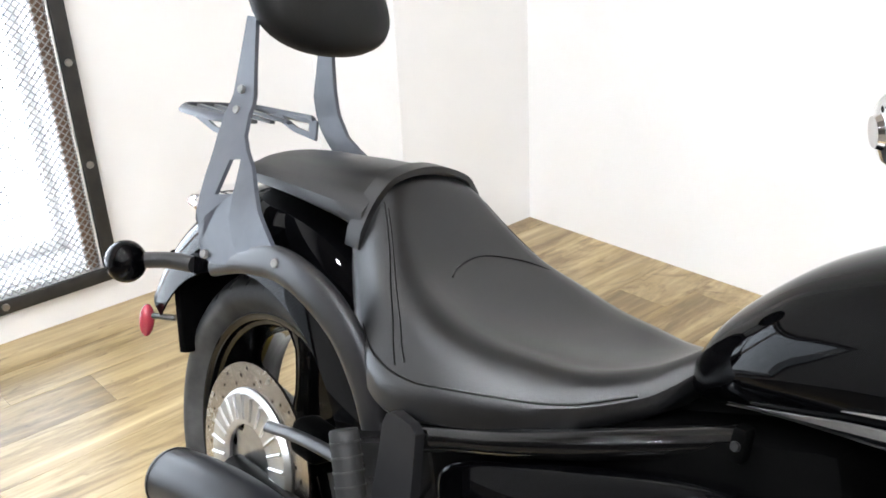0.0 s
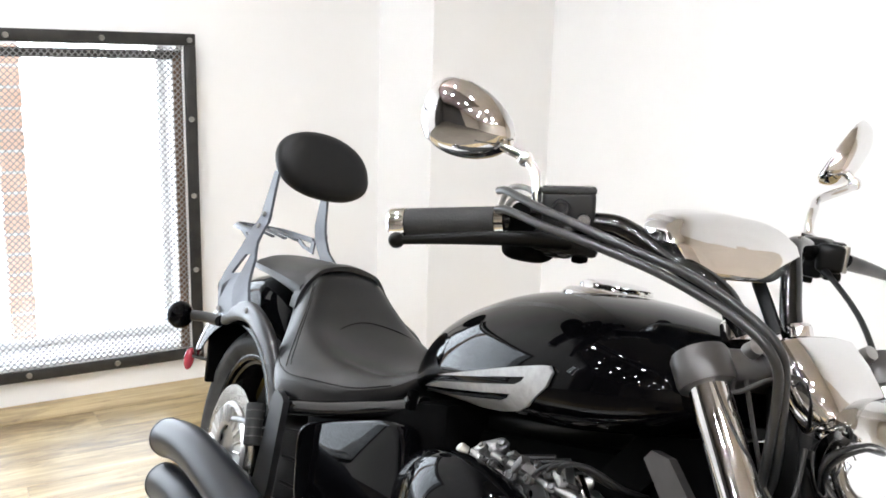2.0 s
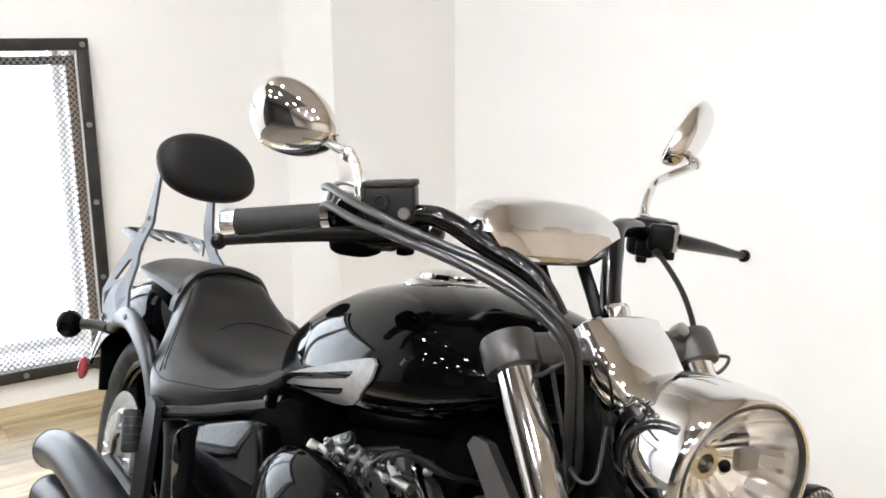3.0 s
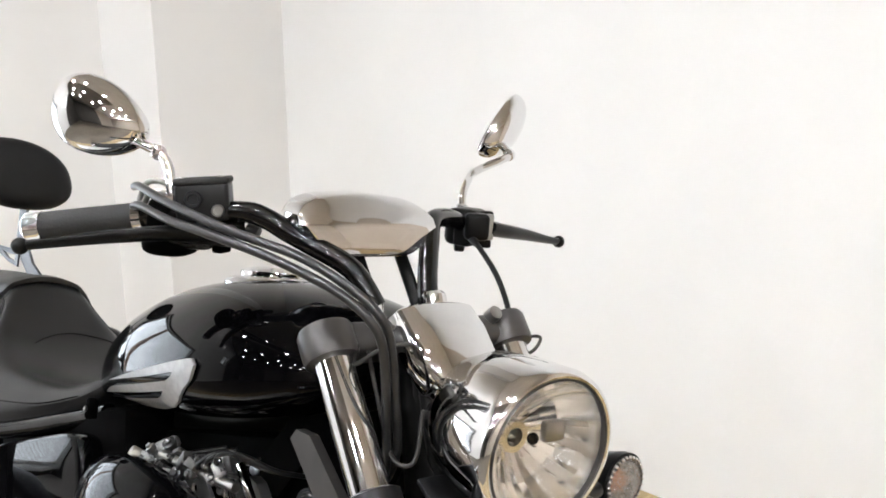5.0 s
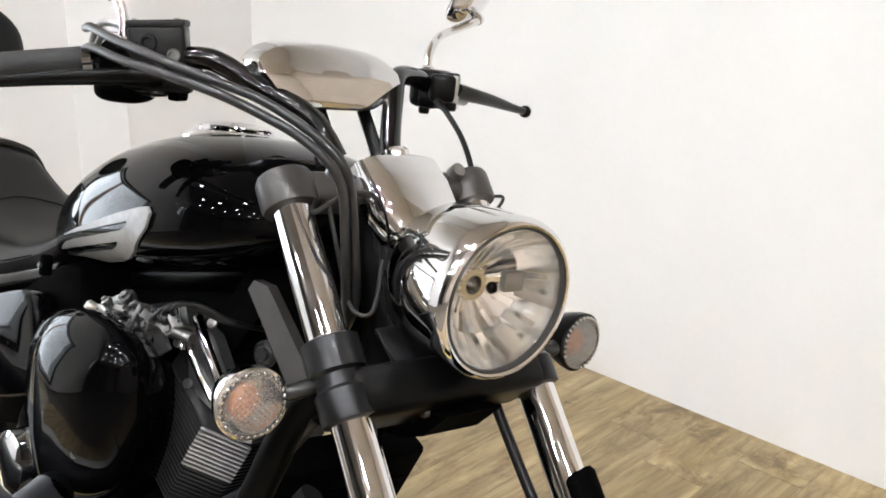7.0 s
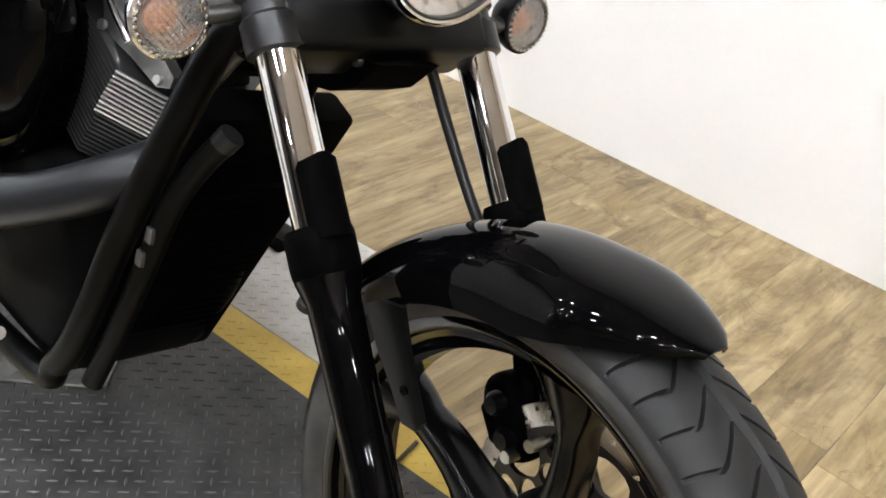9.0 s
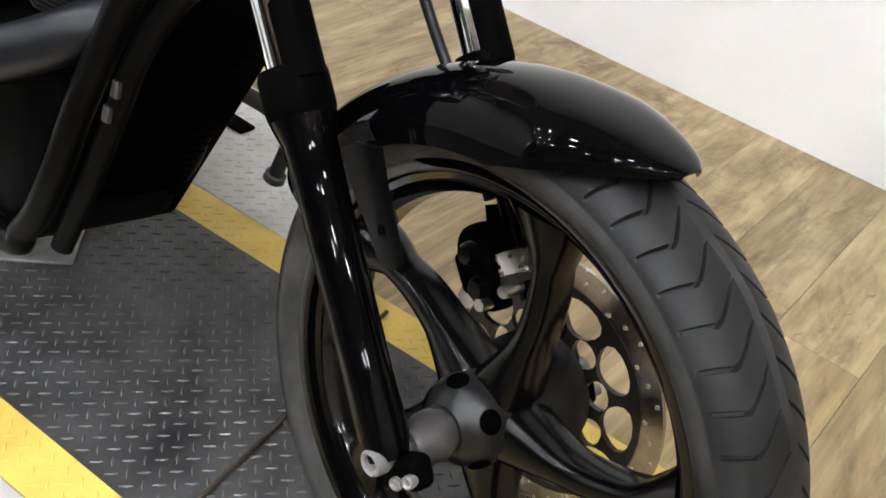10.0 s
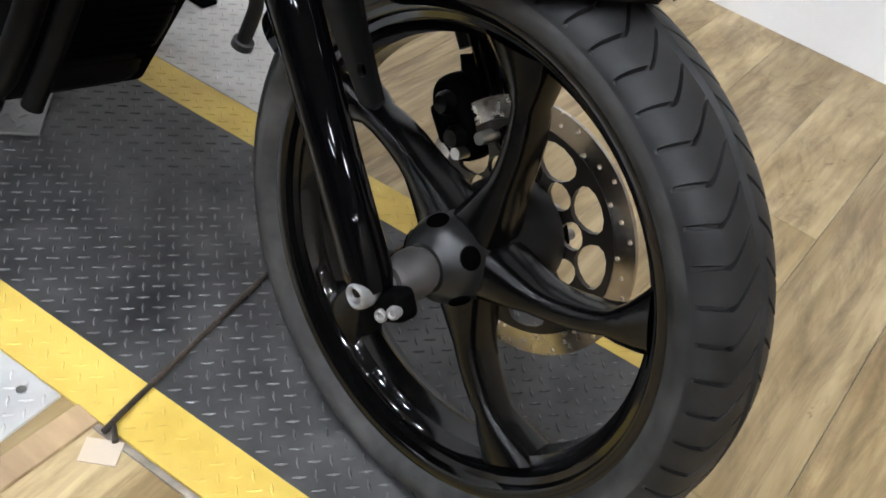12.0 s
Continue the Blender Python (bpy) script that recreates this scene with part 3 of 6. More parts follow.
def seat_ring(x, w, zc, ze, zb, n=24):
    """Padded top, a crease, an upright flank and a flat underside."""
    pts = [(x, w * 0.975 * u, seat_height(u, zc, ze, zb)) for u in (-1 + 2 * k / n for k in range(n + 1))]
    crease = pts[0][2]
    for sgn in (1, -1):
        side = [(x, sgn * w, crease - 0.12 * (crease - zb)), (x, sgn * w * 1.005, crease - 0.45 * (crease - zb)), (x, sgn * w * 0.995, zb + 0.15 * (crease - zb)), (x, sgn * w * 0.95, zb)]
        pts += side if sgn > 0 else side[::-1]
    return pts


def stations(rows, count):
    """Smooth in-between rows of a table whose first column is x."""
    line = curve_through_rows(rows)
    xs = [r[0] for r in line]
    out = []
    for x in np.linspace(xs[0], xs[-1], count):
        out.append([x, *(float(np.interp(x, xs, [r[i] for r in line])) for i in range(1, len(rows[0])))])
    return out


def curve_through_rows(rows, steps=8):
    a = np.array(rows, float)
    a = np.vstack([2 * a[0] - a[1], a, 2 * a[-1] - a[-2]])
    out = []
    for i in range(1, len(a) - 2):
        p0, p1, p2, p3 = a[i - 1 : i + 3]
        for k in range(steps):
            t = k / steps
            out.append(0.5 * (2 * p1 + (p2 - p0) * t + (2 * p0 - 5 * p1 + 4 * p2 - p3) * t * t + (3 * p1 - p0 - 3 * p2 + p3) * t ** 3))
    out.append(a[-2])
    return out


# seat
RIDER = [(0.19, 0.095, 0.748, 0.728, 0.63), (0.215, 0.108, 0.736, 0.722, 0.60), (0.25, 0.128, 0.699, 0.697, 0.575), (0.30, 0.156, 0.657, 0.664, 0.55),
         (0.36, 0.172, 0.63, 0.646, 0.534), (0.42, 0.166, 0.617, 0.634, 0.542), (0.48, 0.149, 0.617, 0.633, 0.557), (0.54, 0.124, 0.627, 0.635, 0.578),
         (0.585, 0.098, 0.648, 0.648, 0.60), (0.612, 0.08, 0.669, 0.664, 0.616), (0.632, 0.058, 0.688, 0.680, 0.643)]
PILLION = [(-0.105, 0.055, 0.706, 0.70, 0.69), (-0.09, 0.08, 0.718, 0.708, 0.686), (-0.05, 0.096, 0.729, 0.717, 0.688), (0.05, 0.1, 0.74, 0.724, 0.69), (0.14, 0.1, 0.748, 0.73, 0.687), (0.20, 0.095, 0.75, 0.73, 0.68)]
seat = part("seat", loft([seat_ring(*r) for r in stations(RIDER, 46)]), LEATHER, moto, "black stitched leatherette rider seat")
part("pillion_pad", loft([seat_ring(*r) for r in stations(PILLION, 26)]), LEATHER, seat)
strap_line = []
for u in np.linspace(-1.0, 1.0, 31):
    strap_line.append(Vector((0.195, 0.0975 * u, seat_height(u, 0.7525, 0.7325, 0.635))))
strap_line = [Vector((0.195, -0.099, 0.66)), *strap_line, Vector((0.195, 0.099, 0.66))]
part("strap", loft([[p + Vector((dx, 0, 0)) + (p - Vector((0.195, 0, 0.66))).normalized() * dz for dx, dz in ((-0.014, -0.004), (0.014, -0.004), (0.013, 0.003), (-0.013, 0.003))] for p in strap_line]), LEATHER, seat, "strap across the seat")


def seat_top(x, s):
    r = stations(RIDER, 60)
    w, zc, ze, zb = [float(np.interp(x, [q[0] for q in r], [q[i] for q in r])) for i in range(1, 5)]
    return Vector((x, 0.975 * w * s, seat_height(s, zc, ze, zb)))


part("seam", tube([seat_top(x, s) + Vector((0, 0, 0.0003)) for x, s in ((0.312, -0.3), (0.30, -0.18), (0.292, -0.02), (0.29, 0.15), (0.296, 0.35), (0.315, 0.56), (0.36, 0.78), (0.42, 0.9))], 0.0013, 6, 4), SATIN, seat)
for sgn in (-1, 1):
    for off in (0.0, 0.02):
        part("seam", tube([seat_top(x + off * 0.5, sgn * (s - off)) for x, s in ((0.215, 0.72), (0.24, 0.74), (0.27, 0.77), (0.30, 0.82), (0.33, 0.88), (0.352, 0.94), (0.365, 0.975))], 0.0009, 6, 4), SATIN, seat)
    part("seam", tube([seat_top(x, sgn * s) for x, s in ((0.285, 1.0), (0.33, 1.0), (0.39, 1.0), (0.45, 1.0), (0.54, 1.0), (0.60, 1.0))], 0.0013, 6, 4), SATIN, seat)


# tank
TANK = [(0.612, 0.03, 0.664, 0.652, 0.64), (0.63, 0.056, 0.695, 0.66, 0.634), (0.65, 0.076, 0.725, 0.668, 0.636), (0.70, 0.101, 0.772, 0.694, 0.65), (0.745, 0.116, 0.801, 0.712, 0.659), (0.80, 0.131, 0.827, 0.73, 0.669),
        (0.87, 0.146, 0.853, 0.747, 0.682), (0.97, 0.161, 0.875, 0.768, 0.70), (1.06, 0.166, 0.88, 0.785, 0.722), (1.13, 0.155, 0.871, 0.795, 0.745), (1.18, 0.125, 0.85, 0.802, 0.77), (1.215, 0.075, 0.828, 0.807, 0.788)]


def tank_ring(x, w, zt, zm, zb, n=96):
    pts = []
    for k in range(n):
        a = 2 * math.pi * k / n
        c, s = math.cos(a), math.sin(a)
        y = w * math.copysign(abs(c) ** (0.86 if s >= 0 else float(np.interp(x, (0.66, 0.86), (0.86, 0.45)))), c)
        z = zm + ((zt - zm) * abs(s) ** 0.9 if s >= 0 else -(zm - zb) * abs(s) ** 0.75)
        pts.append((x, y, z))
    return pts


tank = part("fuel_tank", loft([tank_ring(*r) for r in stations(TANK, 60)]), PAINT, moto, "gloss black teardrop fuel tank", angle=60)


def tank_side(x, z):
    """The right flank of the tank at x and height z."""
    r = stations(TANK, 60)
    w, zt, zm, zb = [float(np.interp(x, [q[0] for q in r], [q[i] for q in r])) for i in range(1, 5)]
    s = min(1.0, max(0.0, (z - zm) / (zt - zm))) ** (1 / 0.9) if z >= zm else min(1.0, (zm - z) / (zm - zb)) ** (1 / 0.75)
    return w * max(0.0, 1 - s * s) ** (0.43 if z >= zm else float(np.interp(x, (0.66, 0.86), (0.43, 0.225))))


def emblem(side):
    outline = [(0.785, 0.7035), (0.92, 0.749), (1.001, 0.777), (1.047, 0.792), (1.058, 0.7945), (1.065, 0.789), (1.059, 0.771), (1.041, 0.754), (1.022, 0.737), (0.993, 0.722), (0.951, 0.708), (0.85, 0.682), (0.76, 0.664), (0.672, 0.650),
               (0.78, 0.676), (0.892, 0.706), (0.968, 0.7265), (0.984, 0.734), (0.992, 0.7415), (0.907, 0.718), (0.80, 0.690), (0.70, 0.664), (0.786, 0.695), (0.919, 0.732), (1.002, 0.756), (1.014, 0.763), (1.020, 0.7705), (0.921, 0.741)]
    bm = sheet(outline, [], 0.0035, Matrix.Rotation(radians(90), 4, "X"))
    for _ in range(2):
        long_edges = [e for e in bm.edges if e.calc_length() > 0.02]
        bmesh.ops.subdivide_edges(bm, edges=long_edges, cuts=1, use_grid_fill=False)
        bmesh.ops.triangulate(bm, faces=[f for f in bm.faces if len(f.verts) > 4])
    for v in bm.verts:
        v.co.y = side * (tank_side(v.co.x, v.co.z) + 0.0035 - v.co.y)
    return bm


for side in (-1, 1):
    part("tank_emblem", emblem(side), SILVER, tank, "slotted brushed silver wing emblem")
cap_base = lathe([(0.0, -0.01), (0.066, -0.01), (0.067, 0.0), (0.06, 0.006), (0.05, 0.009), (0.0, 0.011)], (0.95, 0, 0.866), (-0.1, 0, 1), 36)
part("tank_console", cap_base, CHROME, tank, "chrome fuel cap surround")
part("fuel_cap", lathe([(0.0, 0.02), (0.02, 0.0195), (0.038, 0.017), (0.046, 0.013), (0.048, 0.008), (0.048, 0.0)], (0.95, 0, 0.868), (-0.1, 0, 1), 32), CHROME, tank, "chrome fuel cap")


# wheels
def wheel(name, center, tyre_r, half, rim_r, rim_half, front, grooves, label):
    c = Vector(center)
    axis = (0, 1, 0)
    lip = [(rim_r, -rim_half), (rim_r + 0.002, -rim_half + 0.005), (rim_r - 0.008, -rim_half + 0.009), (rim_r - 0.012, -rim_half + 0.022), (rim_r - 0.024, -rim_half * 0.35),
           (rim_r - 0.024, rim_half * 0.35), (rim_r - 0.012, rim_half - 0.022), (rim_r - 0.008, rim_half - 0.009), (rim_r + 0.002, rim_half - 0.005), (rim_r, rim_half),
           (rim_r - 0.008, rim_half), (rim_r - 0.012, rim_half - 0.003), (rim_r - 0.014, rim_half - 0.011), (rim_r - 0.020, rim_half - 0.014), (rim_r - 0.023, rim_half - 0.024), (rim_r - 0.034, rim_half * 0.3),
           (rim_r - 0.034, -rim_half * 0.3), (rim_r - 0.023, -rim_half + 0.024), (rim_r - 0.020, -rim_half + 0.014), (rim_r - 0.014, -rim_half + 0.011), (rim_r - 0.012, -rim_half + 0.003), (rim_r - 0.008, -rim_half)]
    rim = part(name, lathe(lip, c, axis, 96, closed=True), RIM, moto, label, front)
    # tyre with chevron grooves
    nv = 44
    steps = (0.0, 0.12, 0.24, 0.34, 0.40, 0.425, 0.45, 0.55, 0.575, 0.60, 0.66, 0.76, 0.88)
    rows = []
    for g in range(grooves):
        for ph in steps:
            ring = []
            for j in range(nv + 1):
                s = -1 + 2 * j / nv
                th = s * radians(122)
                y = half * math.sin(th) / math.sin(radians(96)) if abs(th) < radians(96) else math.copysign(half * (1 - 0.25 * ((abs(th) - radians(96)) / radians(26)) ** 1.5), th)
                r = tyre_r - (tyre_r - rim_r + 0.004) * (1 - math.cos(th * 0.78)) / (1 - math.cos(radians(122 * 0.78)))
                f = abs(y) / half
                lead = 1.75 * min(f, 0.6) - 0.5 * max(0.0, f - 0.6)  # the chevron's sweep, in pitches
                fade = max(0.0, min(1.0, (f - 0.14) / 0.05)) * max(0.0, min(1.0, (0.97 - f) / 0.04)) if abs(th) < radians(84) else 0.0
                if 0.44 < ph < 0.56:
                    r -= 0.0055 * fade
                a = 2 * math.pi * (g + ph - lead) / grooves
                if f < 0.3:
                    y += 0.05 * half * math.sin(math.pi * 0.5 * (g + ph)) * (1 - f / 0.3)
                if j == nv // 2:
                    r -= 0.004
                ring.append(c + Vector((r * math.cos(a), y, r * math.sin(a))))
            rows.append(ring)
    rows.append(rows[0])
    bm = loft(rows, False, False)
    bmesh.ops.remove_doubles(bm, verts=bm.verts, dist=1e-6)
    for face in bm.faces:
        p = face.calc_center_median() - c
        face.material_index = 1 if math.hypot(p.x, p.z) < tyre_r - 0.55 * (tyre_r - rim_r) else 0
    tyre = part("tyre", bm, RUBBER, rim, "black tyre with chevron tread grooves and dusty sidewalls", front, angle=25)
    tyre.data.materials.append(SIDEWALL)
    return rim


FW_C = (1.682, 0.0, 0.294)
fwheel = wheel("front_wheel", FW_C, 0.294, 0.056, 0.24, 0.046, True, 58, "gloss black five-spoke cast front wheel")


def spoke(center, a, r0, r1, bend, widths, depths, y0=0.0, front=True, n=12):
    rings = []
    for k in range(n + 1):
        u = k / n
        r = r0 + (r1 - r0) * u
        ang = a + bend * u * u
        w = float(np.interp(u, (0, 0.35, 0.75, 1), widths))
        d = float(np.interp(u, (0, 0.35, 0.75, 1), depths))
        base = Vector((math.cos(ang), 0, math.sin(ang))) * r + Vector(center) + Vector((0, y0, 0))
        tan = Vector((-math.sin(ang), 0, math.cos(ang)))
        ring = []
        for q in range(16):
            b = 2 * math.pi * q / 16
            cx, cy = math.cos(b), math.sin(b)
            ring.append(base + tan * w * math.copysign(abs(cx) ** 0.6, cx) + Vector((0, d * math.copysign(abs(cy) ** 0.6, cy), 0)))
        rings.append(ring)
    return loft(rings)


for k in range(5):
    part("spoke", spoke(FW_C, radians(4 + 72 * k), 0.03, 0.212, radians(16), (0.03, 0.0135, 0.0125, 0.036), (0.034, 0.024, 0.021, 0.028)), SPOKE, fwheel, front=True)
hub = [(0.0, -0.063), (0.024, -0.063), (0.028, -0.059), (0.038, -0.05), (0.0435, -0.036), (0.046, -0.014), (0.048, 0.02), (0.06, 0.046), (0.06, 0.07), (0.0, 0.07)]
part("hub", lathe(hub, FW_C, (0, 1, 0), 48), HUB, fwheel, "satin black wheel hub with black ovals for its shaded recesses", front=True)
# solid black ovals stand for the shade in the hub's recesses
for k in range(5):
    a = radians(4 + 72 * k + 36)
    e = Vector((math.cos(a), 0, math.sin(a)))
    rot = Matrix.Rotation(-a, 4, "Y") @ Matrix.Rotation(radians(-20.5), 4, "Z")
    part("hub_recess", ellipsoid(Vector(FW_C) + e * 0.0408 + Vector((0, -0.0425, 0)), (0.003, 0.0105, 0.0115), rot, u=18, v=10), HOLESHADE, fwheel, front=True)


def disc(name, center, y, r_out, r_in, r_hub, parent, front, holes=14):
    m = axis_matrix((center[0], y, center[2]), (0, 1, 0))
    hs = []
    for k in range(holes * 3):
        a = 2 * math.pi * k / (holes * 3)
        r = r_in + (r_out - r_in) * (0.25 + 0.26 * (k % 3))
        hs.append(circle(r * math.cos(a), r * math.sin(a), 0.0026, 8))
    hs.append(circle(0, 0, r_in, 48))
    ring = part(name, sheet(circle(0, 0, r_out, 72), hs, 0.0045, m), DISC, parent, "drilled steel brake disc", front)
    arms = []
    n = 10
    for k in range(n):
        for da, rc, lr, lt in ((0.0, 0.80, 0.165, 0.86), (0.5, 0.575, 0.13, 0.74)):
            a = 2 * math.pi * (k + da) / n
            pts = [(r_in * (rc + lr * math.cos(b)), r_in * rc * math.sin(math.pi / n) * lt * math.sin(b) * (1 + 0.25 * math.cos(b))) for b in (2 * math.pi * q / 14 for q in range(14))]
            arms.append([(x * math.cos(a) - y2 * math.sin(a), x * math.sin(a) + y2 * math.cos(a)) for x, y2 in pts])
    part("disc_carrier", sheet(circle(0, 0, r_in + 0.003, 48), arms, 0.006, m), ARMS if front else STEEL, ring, front=front)
    return ring


disc("front_brake_disc", FW_C, 0.078, 0.136, 0.110, 0.05, fwheel, True)
cal_m = Matrix.Translation((1.566, 0.09, 0.358)) @ Matrix.Rotation(radians(-42), 4, "Y")
cal = part("front_brake_caliper", ellipsoid((0, 0, 0), (0.027, 0.026, 0.047), power=0.7), MATT, moto, "black front brake caliper", False)
cal.data.transform(STEER @ cal_m)
part("bridge", block((0.018, 0.055, 0.044), cal_m @ Matrix.Translation((-0.014, 0, 0)), 0.007, 3), MATT, cal, front=True)
for dz in (-0.018, 0.018):
    part("piston_housing", lathe([(0.0, 0.012), (0.009, 0.011), (0.0125, 0.005), (0.0135, -0.01), (0.0, -0.01)], cal_m @ Vector((0.004, -0.024, dz)), (0, -1, 0), 22), SATIN, cal, front=True)
part("mount", tube([(1.541, 0.10, 0.416), (1.562, 0.096, 0.385), (1.601, 0.094, 0.34)], 0.009, 10, 4, flat=0.6), MATT, cal, front=True)
for p in ((1.592, 0.062, 0.335), (1.615, 0.062, 0.366)):
    part("caliper_bolt", lathe([(0.003, -0.006), (0.0065, -0.006), (0.007, 0.0), (0.007, 0.02), (0.003, 0.02)], p, (0, 1, 0), 16), STEEL, cal, front=True)

RW_C = (0.012, 0.0, 0.302)
REAR_ARCH = (0.0, 0.0, 0.325)
rwheel = wheel("rear_wheel", RW_C, 0.276, 0.082, 0.205, 0.066, False, 32, "gloss black cast rear wheel")
for k in range(5):
    part("spoke", spoke(RW_C, radians(20 + 72 * k), 0.03, 0.185, radians(8), (0.03, 0.02, 0.02, 0.036), (0.03, 0.026, 0.024, 0.03)), RIM, rwheel)
part("hub", lathe([(0.0, -0.09), (0.03, -0.09), (0.05, -0.08), (0.055, 0.0), (0.06, 0.08), (0.0, 0.09)], RW_C, (0, 1, 0), 32), RIM, rwheel)
rdisc = disc("rear_brake_disc", RW_C, -0.094, 0.138, 0.10, 0.05, rwheel, False)
part("disc_cover", lathe([(0.052, -0.104), (0.06, -0.107), (0.096, -0.106), (0.102, -0.099), (0.052, -0.099)], RW_C, (0, 1, 0), 60, closed=True), ALU, rdisc, "ribbed aluminium disc carrier ring")
for k in range(24):
    a = 2 * math.pi * k / 24
    d = Vector((math.cos(a), 0, math.sin(a)))
    part("rib", tube([Vector(RW_C) + d * 0.06 + Vector((0, -0.107, 0)), Vector(RW_C) + d * 0.095 + Vector((0, -0.107, 0))], 0.003, 6), ALU, rdisc)

# rear fender
def fender(center, R, phis, width, depth, thickness=0.003, n=22):
    outer, inner = [], []
    c = Vector(center)
    for ph in phis:
        w, d = width(ph), depth(ph)
        ro, ri = [], []
        for k in range(n + 1):
            th = radians(-90 + 180 * k / n)
            s = math.sin(th)
            y = w * math.copysign(abs(s) ** 0.8, s)
            r = R - d * (1 - math.cos(th) ** 0.7)
            e = Vector((math.cos(ph), 0, math.sin(ph)))
            ro.append(c + e * r + Vector((0, y, 0)))
            ri.append(c + e * (r - thickness * max(0.2, math.cos(th))) + Vector((0, y - thickness * s, 0)))
        outer.append(ro + ri[::-1])
    return loft(outer)


part("rear_fender", fender(REAR_ARCH, 0.362, np.linspace(radians(28), radians(158), 40), lambda p: 0.112, lambda p: 0.12 - 0.05 * max(0, (p - 2.0))), PAINT, moto, "gloss black rear fender")
# fender rails in satin grey on both sides
for sg in (-1, 1):
    mid = curve_through([(0.332, sg * 0.150, 0.50), (0.312, sg * 0.155, 0.545), (0.272, sg * 0.16, 0.592), (0.215, sg * 0.163, 0.62), (0.14, sg * 0.16, 0.628), (0.06, sg * 0.155, 0.612), (0.0, sg * 0.147, 0.59), (-0.05, sg * 0.138, 0.568)], 6)
    rail_rows = []
    for i, p in enumerate(mid):
        d = (mid[min(i + 1, len(mid) - 1)] - mid[max(i - 1, 0)]).normalized()
        out = d.cross(Vector((0, 1, 0))).normalized()
        hw = float(np.interp(i / (len(mid) - 1), (0, 0.35, 0.6, 1), (0.021, 0.024, 0.021, 0.011)))
        ring = []
        for q in range(18):
            a = 2 * math.pi * q / 18
            c, s = math.cos(a), math.sin(a)
            ring.append(p + out * hw * math.copysign(abs(c) ** 0.7, c) + Vector((0, 0.0105 * math.copysign(abs(s) ** 0.7, s), 0)))
        rail_rows.append(ring)
    part("fender_rail", loft(rail_rows), STRUT, moto, "broad satin dark grey fender rail")
    stalk = part("rear_turn_signal", ellipsoid((-0.248, sg * 0.175, 0.526), (0.032, 0.03, 0.032)), PAINT, moto, "black ball-shaped rear turn signal")
    part("stalk", tube([(-0.235, sg * 0.155, 0.53), (-0.2, sg * 0.13, 0.537), (-0.16, sg * 0.112, 0.54)], 0.0125, 12), BOLTBLACK, stalk)
tail = part("tail_light", ellipsoid((-0.225, 0, 0.615), (0.06, 0.085, 0.026)), CHROME, moto, "chrome tail light housing on the rear fender")
part("lens", ellipsoid((-0.255, 0, 0.61), (0.045, 0.075, 0.02)), RED, tail)
nb = part("plate_bracket", block((0.02, 0.2, 0.16), Matrix.Translation((-0.23, 0.0, 0.46)) @ Matrix.Rotation(radians(-18), 4, "Y"), 0.004), MATT, moto, "black number plate bracket")
for sg in (-1, 1):
    part("reflector_arm", tube([(-0.25, sg * 0.09, 0.425), (-0.282, sg * 0.118, 0.423)], 0.005, 8), BOLTBLACK, nb)
    part("reflector", ellipsoid((-0.286, sg * 0.121, 0.414), (0.011, 0.012, 0.027)), RED, nb, "red oval reflector")

# sissy bar
for sg in (-1, 1):
    plate = [(0.168, 0.623), (0.168, 0.635), (0.12, 0.648), (0.06, 0.673), (0.025, 0.693), (-0.008, 0.713), (-0.04, 0.728), (-0.066, 0.744), (-0.085, 0.772), (-0.096, 0.809), (-0.104, 0.85), (-0.112, 0.9), (-0.136, 0.9), (-0.142, 0.84), (-0.147, 0.792), (-0.142, 0.763), (-0.129, 0.736), (-0.094, 0.686), (-0.068, 0.655), (-0.052, 0.627), (-0.056, 0.605), (-0.054, 0.588), (-0.03, 0.583), (0.06, 0.602), (0.12, 0.612)]
    hole = [(-0.065, 0.713), (-0.043, 0.718), (-0.01, 0.68), (-0.045, 0.671)]
    bm = sheet(plate, [hole], 0.006, Matrix.Rotation(radians(90), 4, "X"))
    bmesh.ops.subdivide_edges(bm, edges=bm.edges[:], cuts=2)
    for v in bm.verts:
        if sg < 0:
            inset = float(np.interp(v.co.z, (0.57, 0.64, 0.665, 0.713, 0.744, 0.79, 0.92), (0.152, 0.165, 0.15, 0.115, 0.095, 0.069, 0.06)))
        else:
            inset = float(np.interp(v.co.z, (0.57, 0.64, 0.665, 0.713, 0.744, 0.79, 0.92), (0.145, 0.14, 0.12, 0.085, 0.074, 0.066, 0.06)))
        v.co.y += sg * inset
    st = part("sissy_bar_strut", bm, BAR, moto, "slate grey sissy bar side plate with a slot", angle=20)
    for (bx, by, bz) in ((0.145, 0.166, 0.632), (-0.038, 0.158, 0.593), (-0.122, 0.070, 0.80), (-0.117, 0.078, 0.772)):
        part("bolt", bolt((bx, sg * (by + 0.002), bz), (0.2, sg, 0.25), 0.006, 0.006), BOLTGREY, st)
rack = part("luggage_rack", tube([(-0.15, -0.07, 0.755), (-0.2, -0.075, 0.752), (-0.31, -0.065, 0.748), (-0.335, -0.03, 0.747), (-0.335, 0.03, 0.747), (-0.31, 0.065, 0.748), (-0.2, 0.075, 0.752), (-0.15, 0.07, 0.755)], 0.009, 10, 5, flat=0.4), BAR, moto, "slate grey flat luggage rack")
for y in (-0.03, 0.0, 0.03):
    part("rack_slat", block((0.17, 0.01, 0.005), Matrix.Translation((-0.24, y, 0.75)), 0.001), BAR, rack)
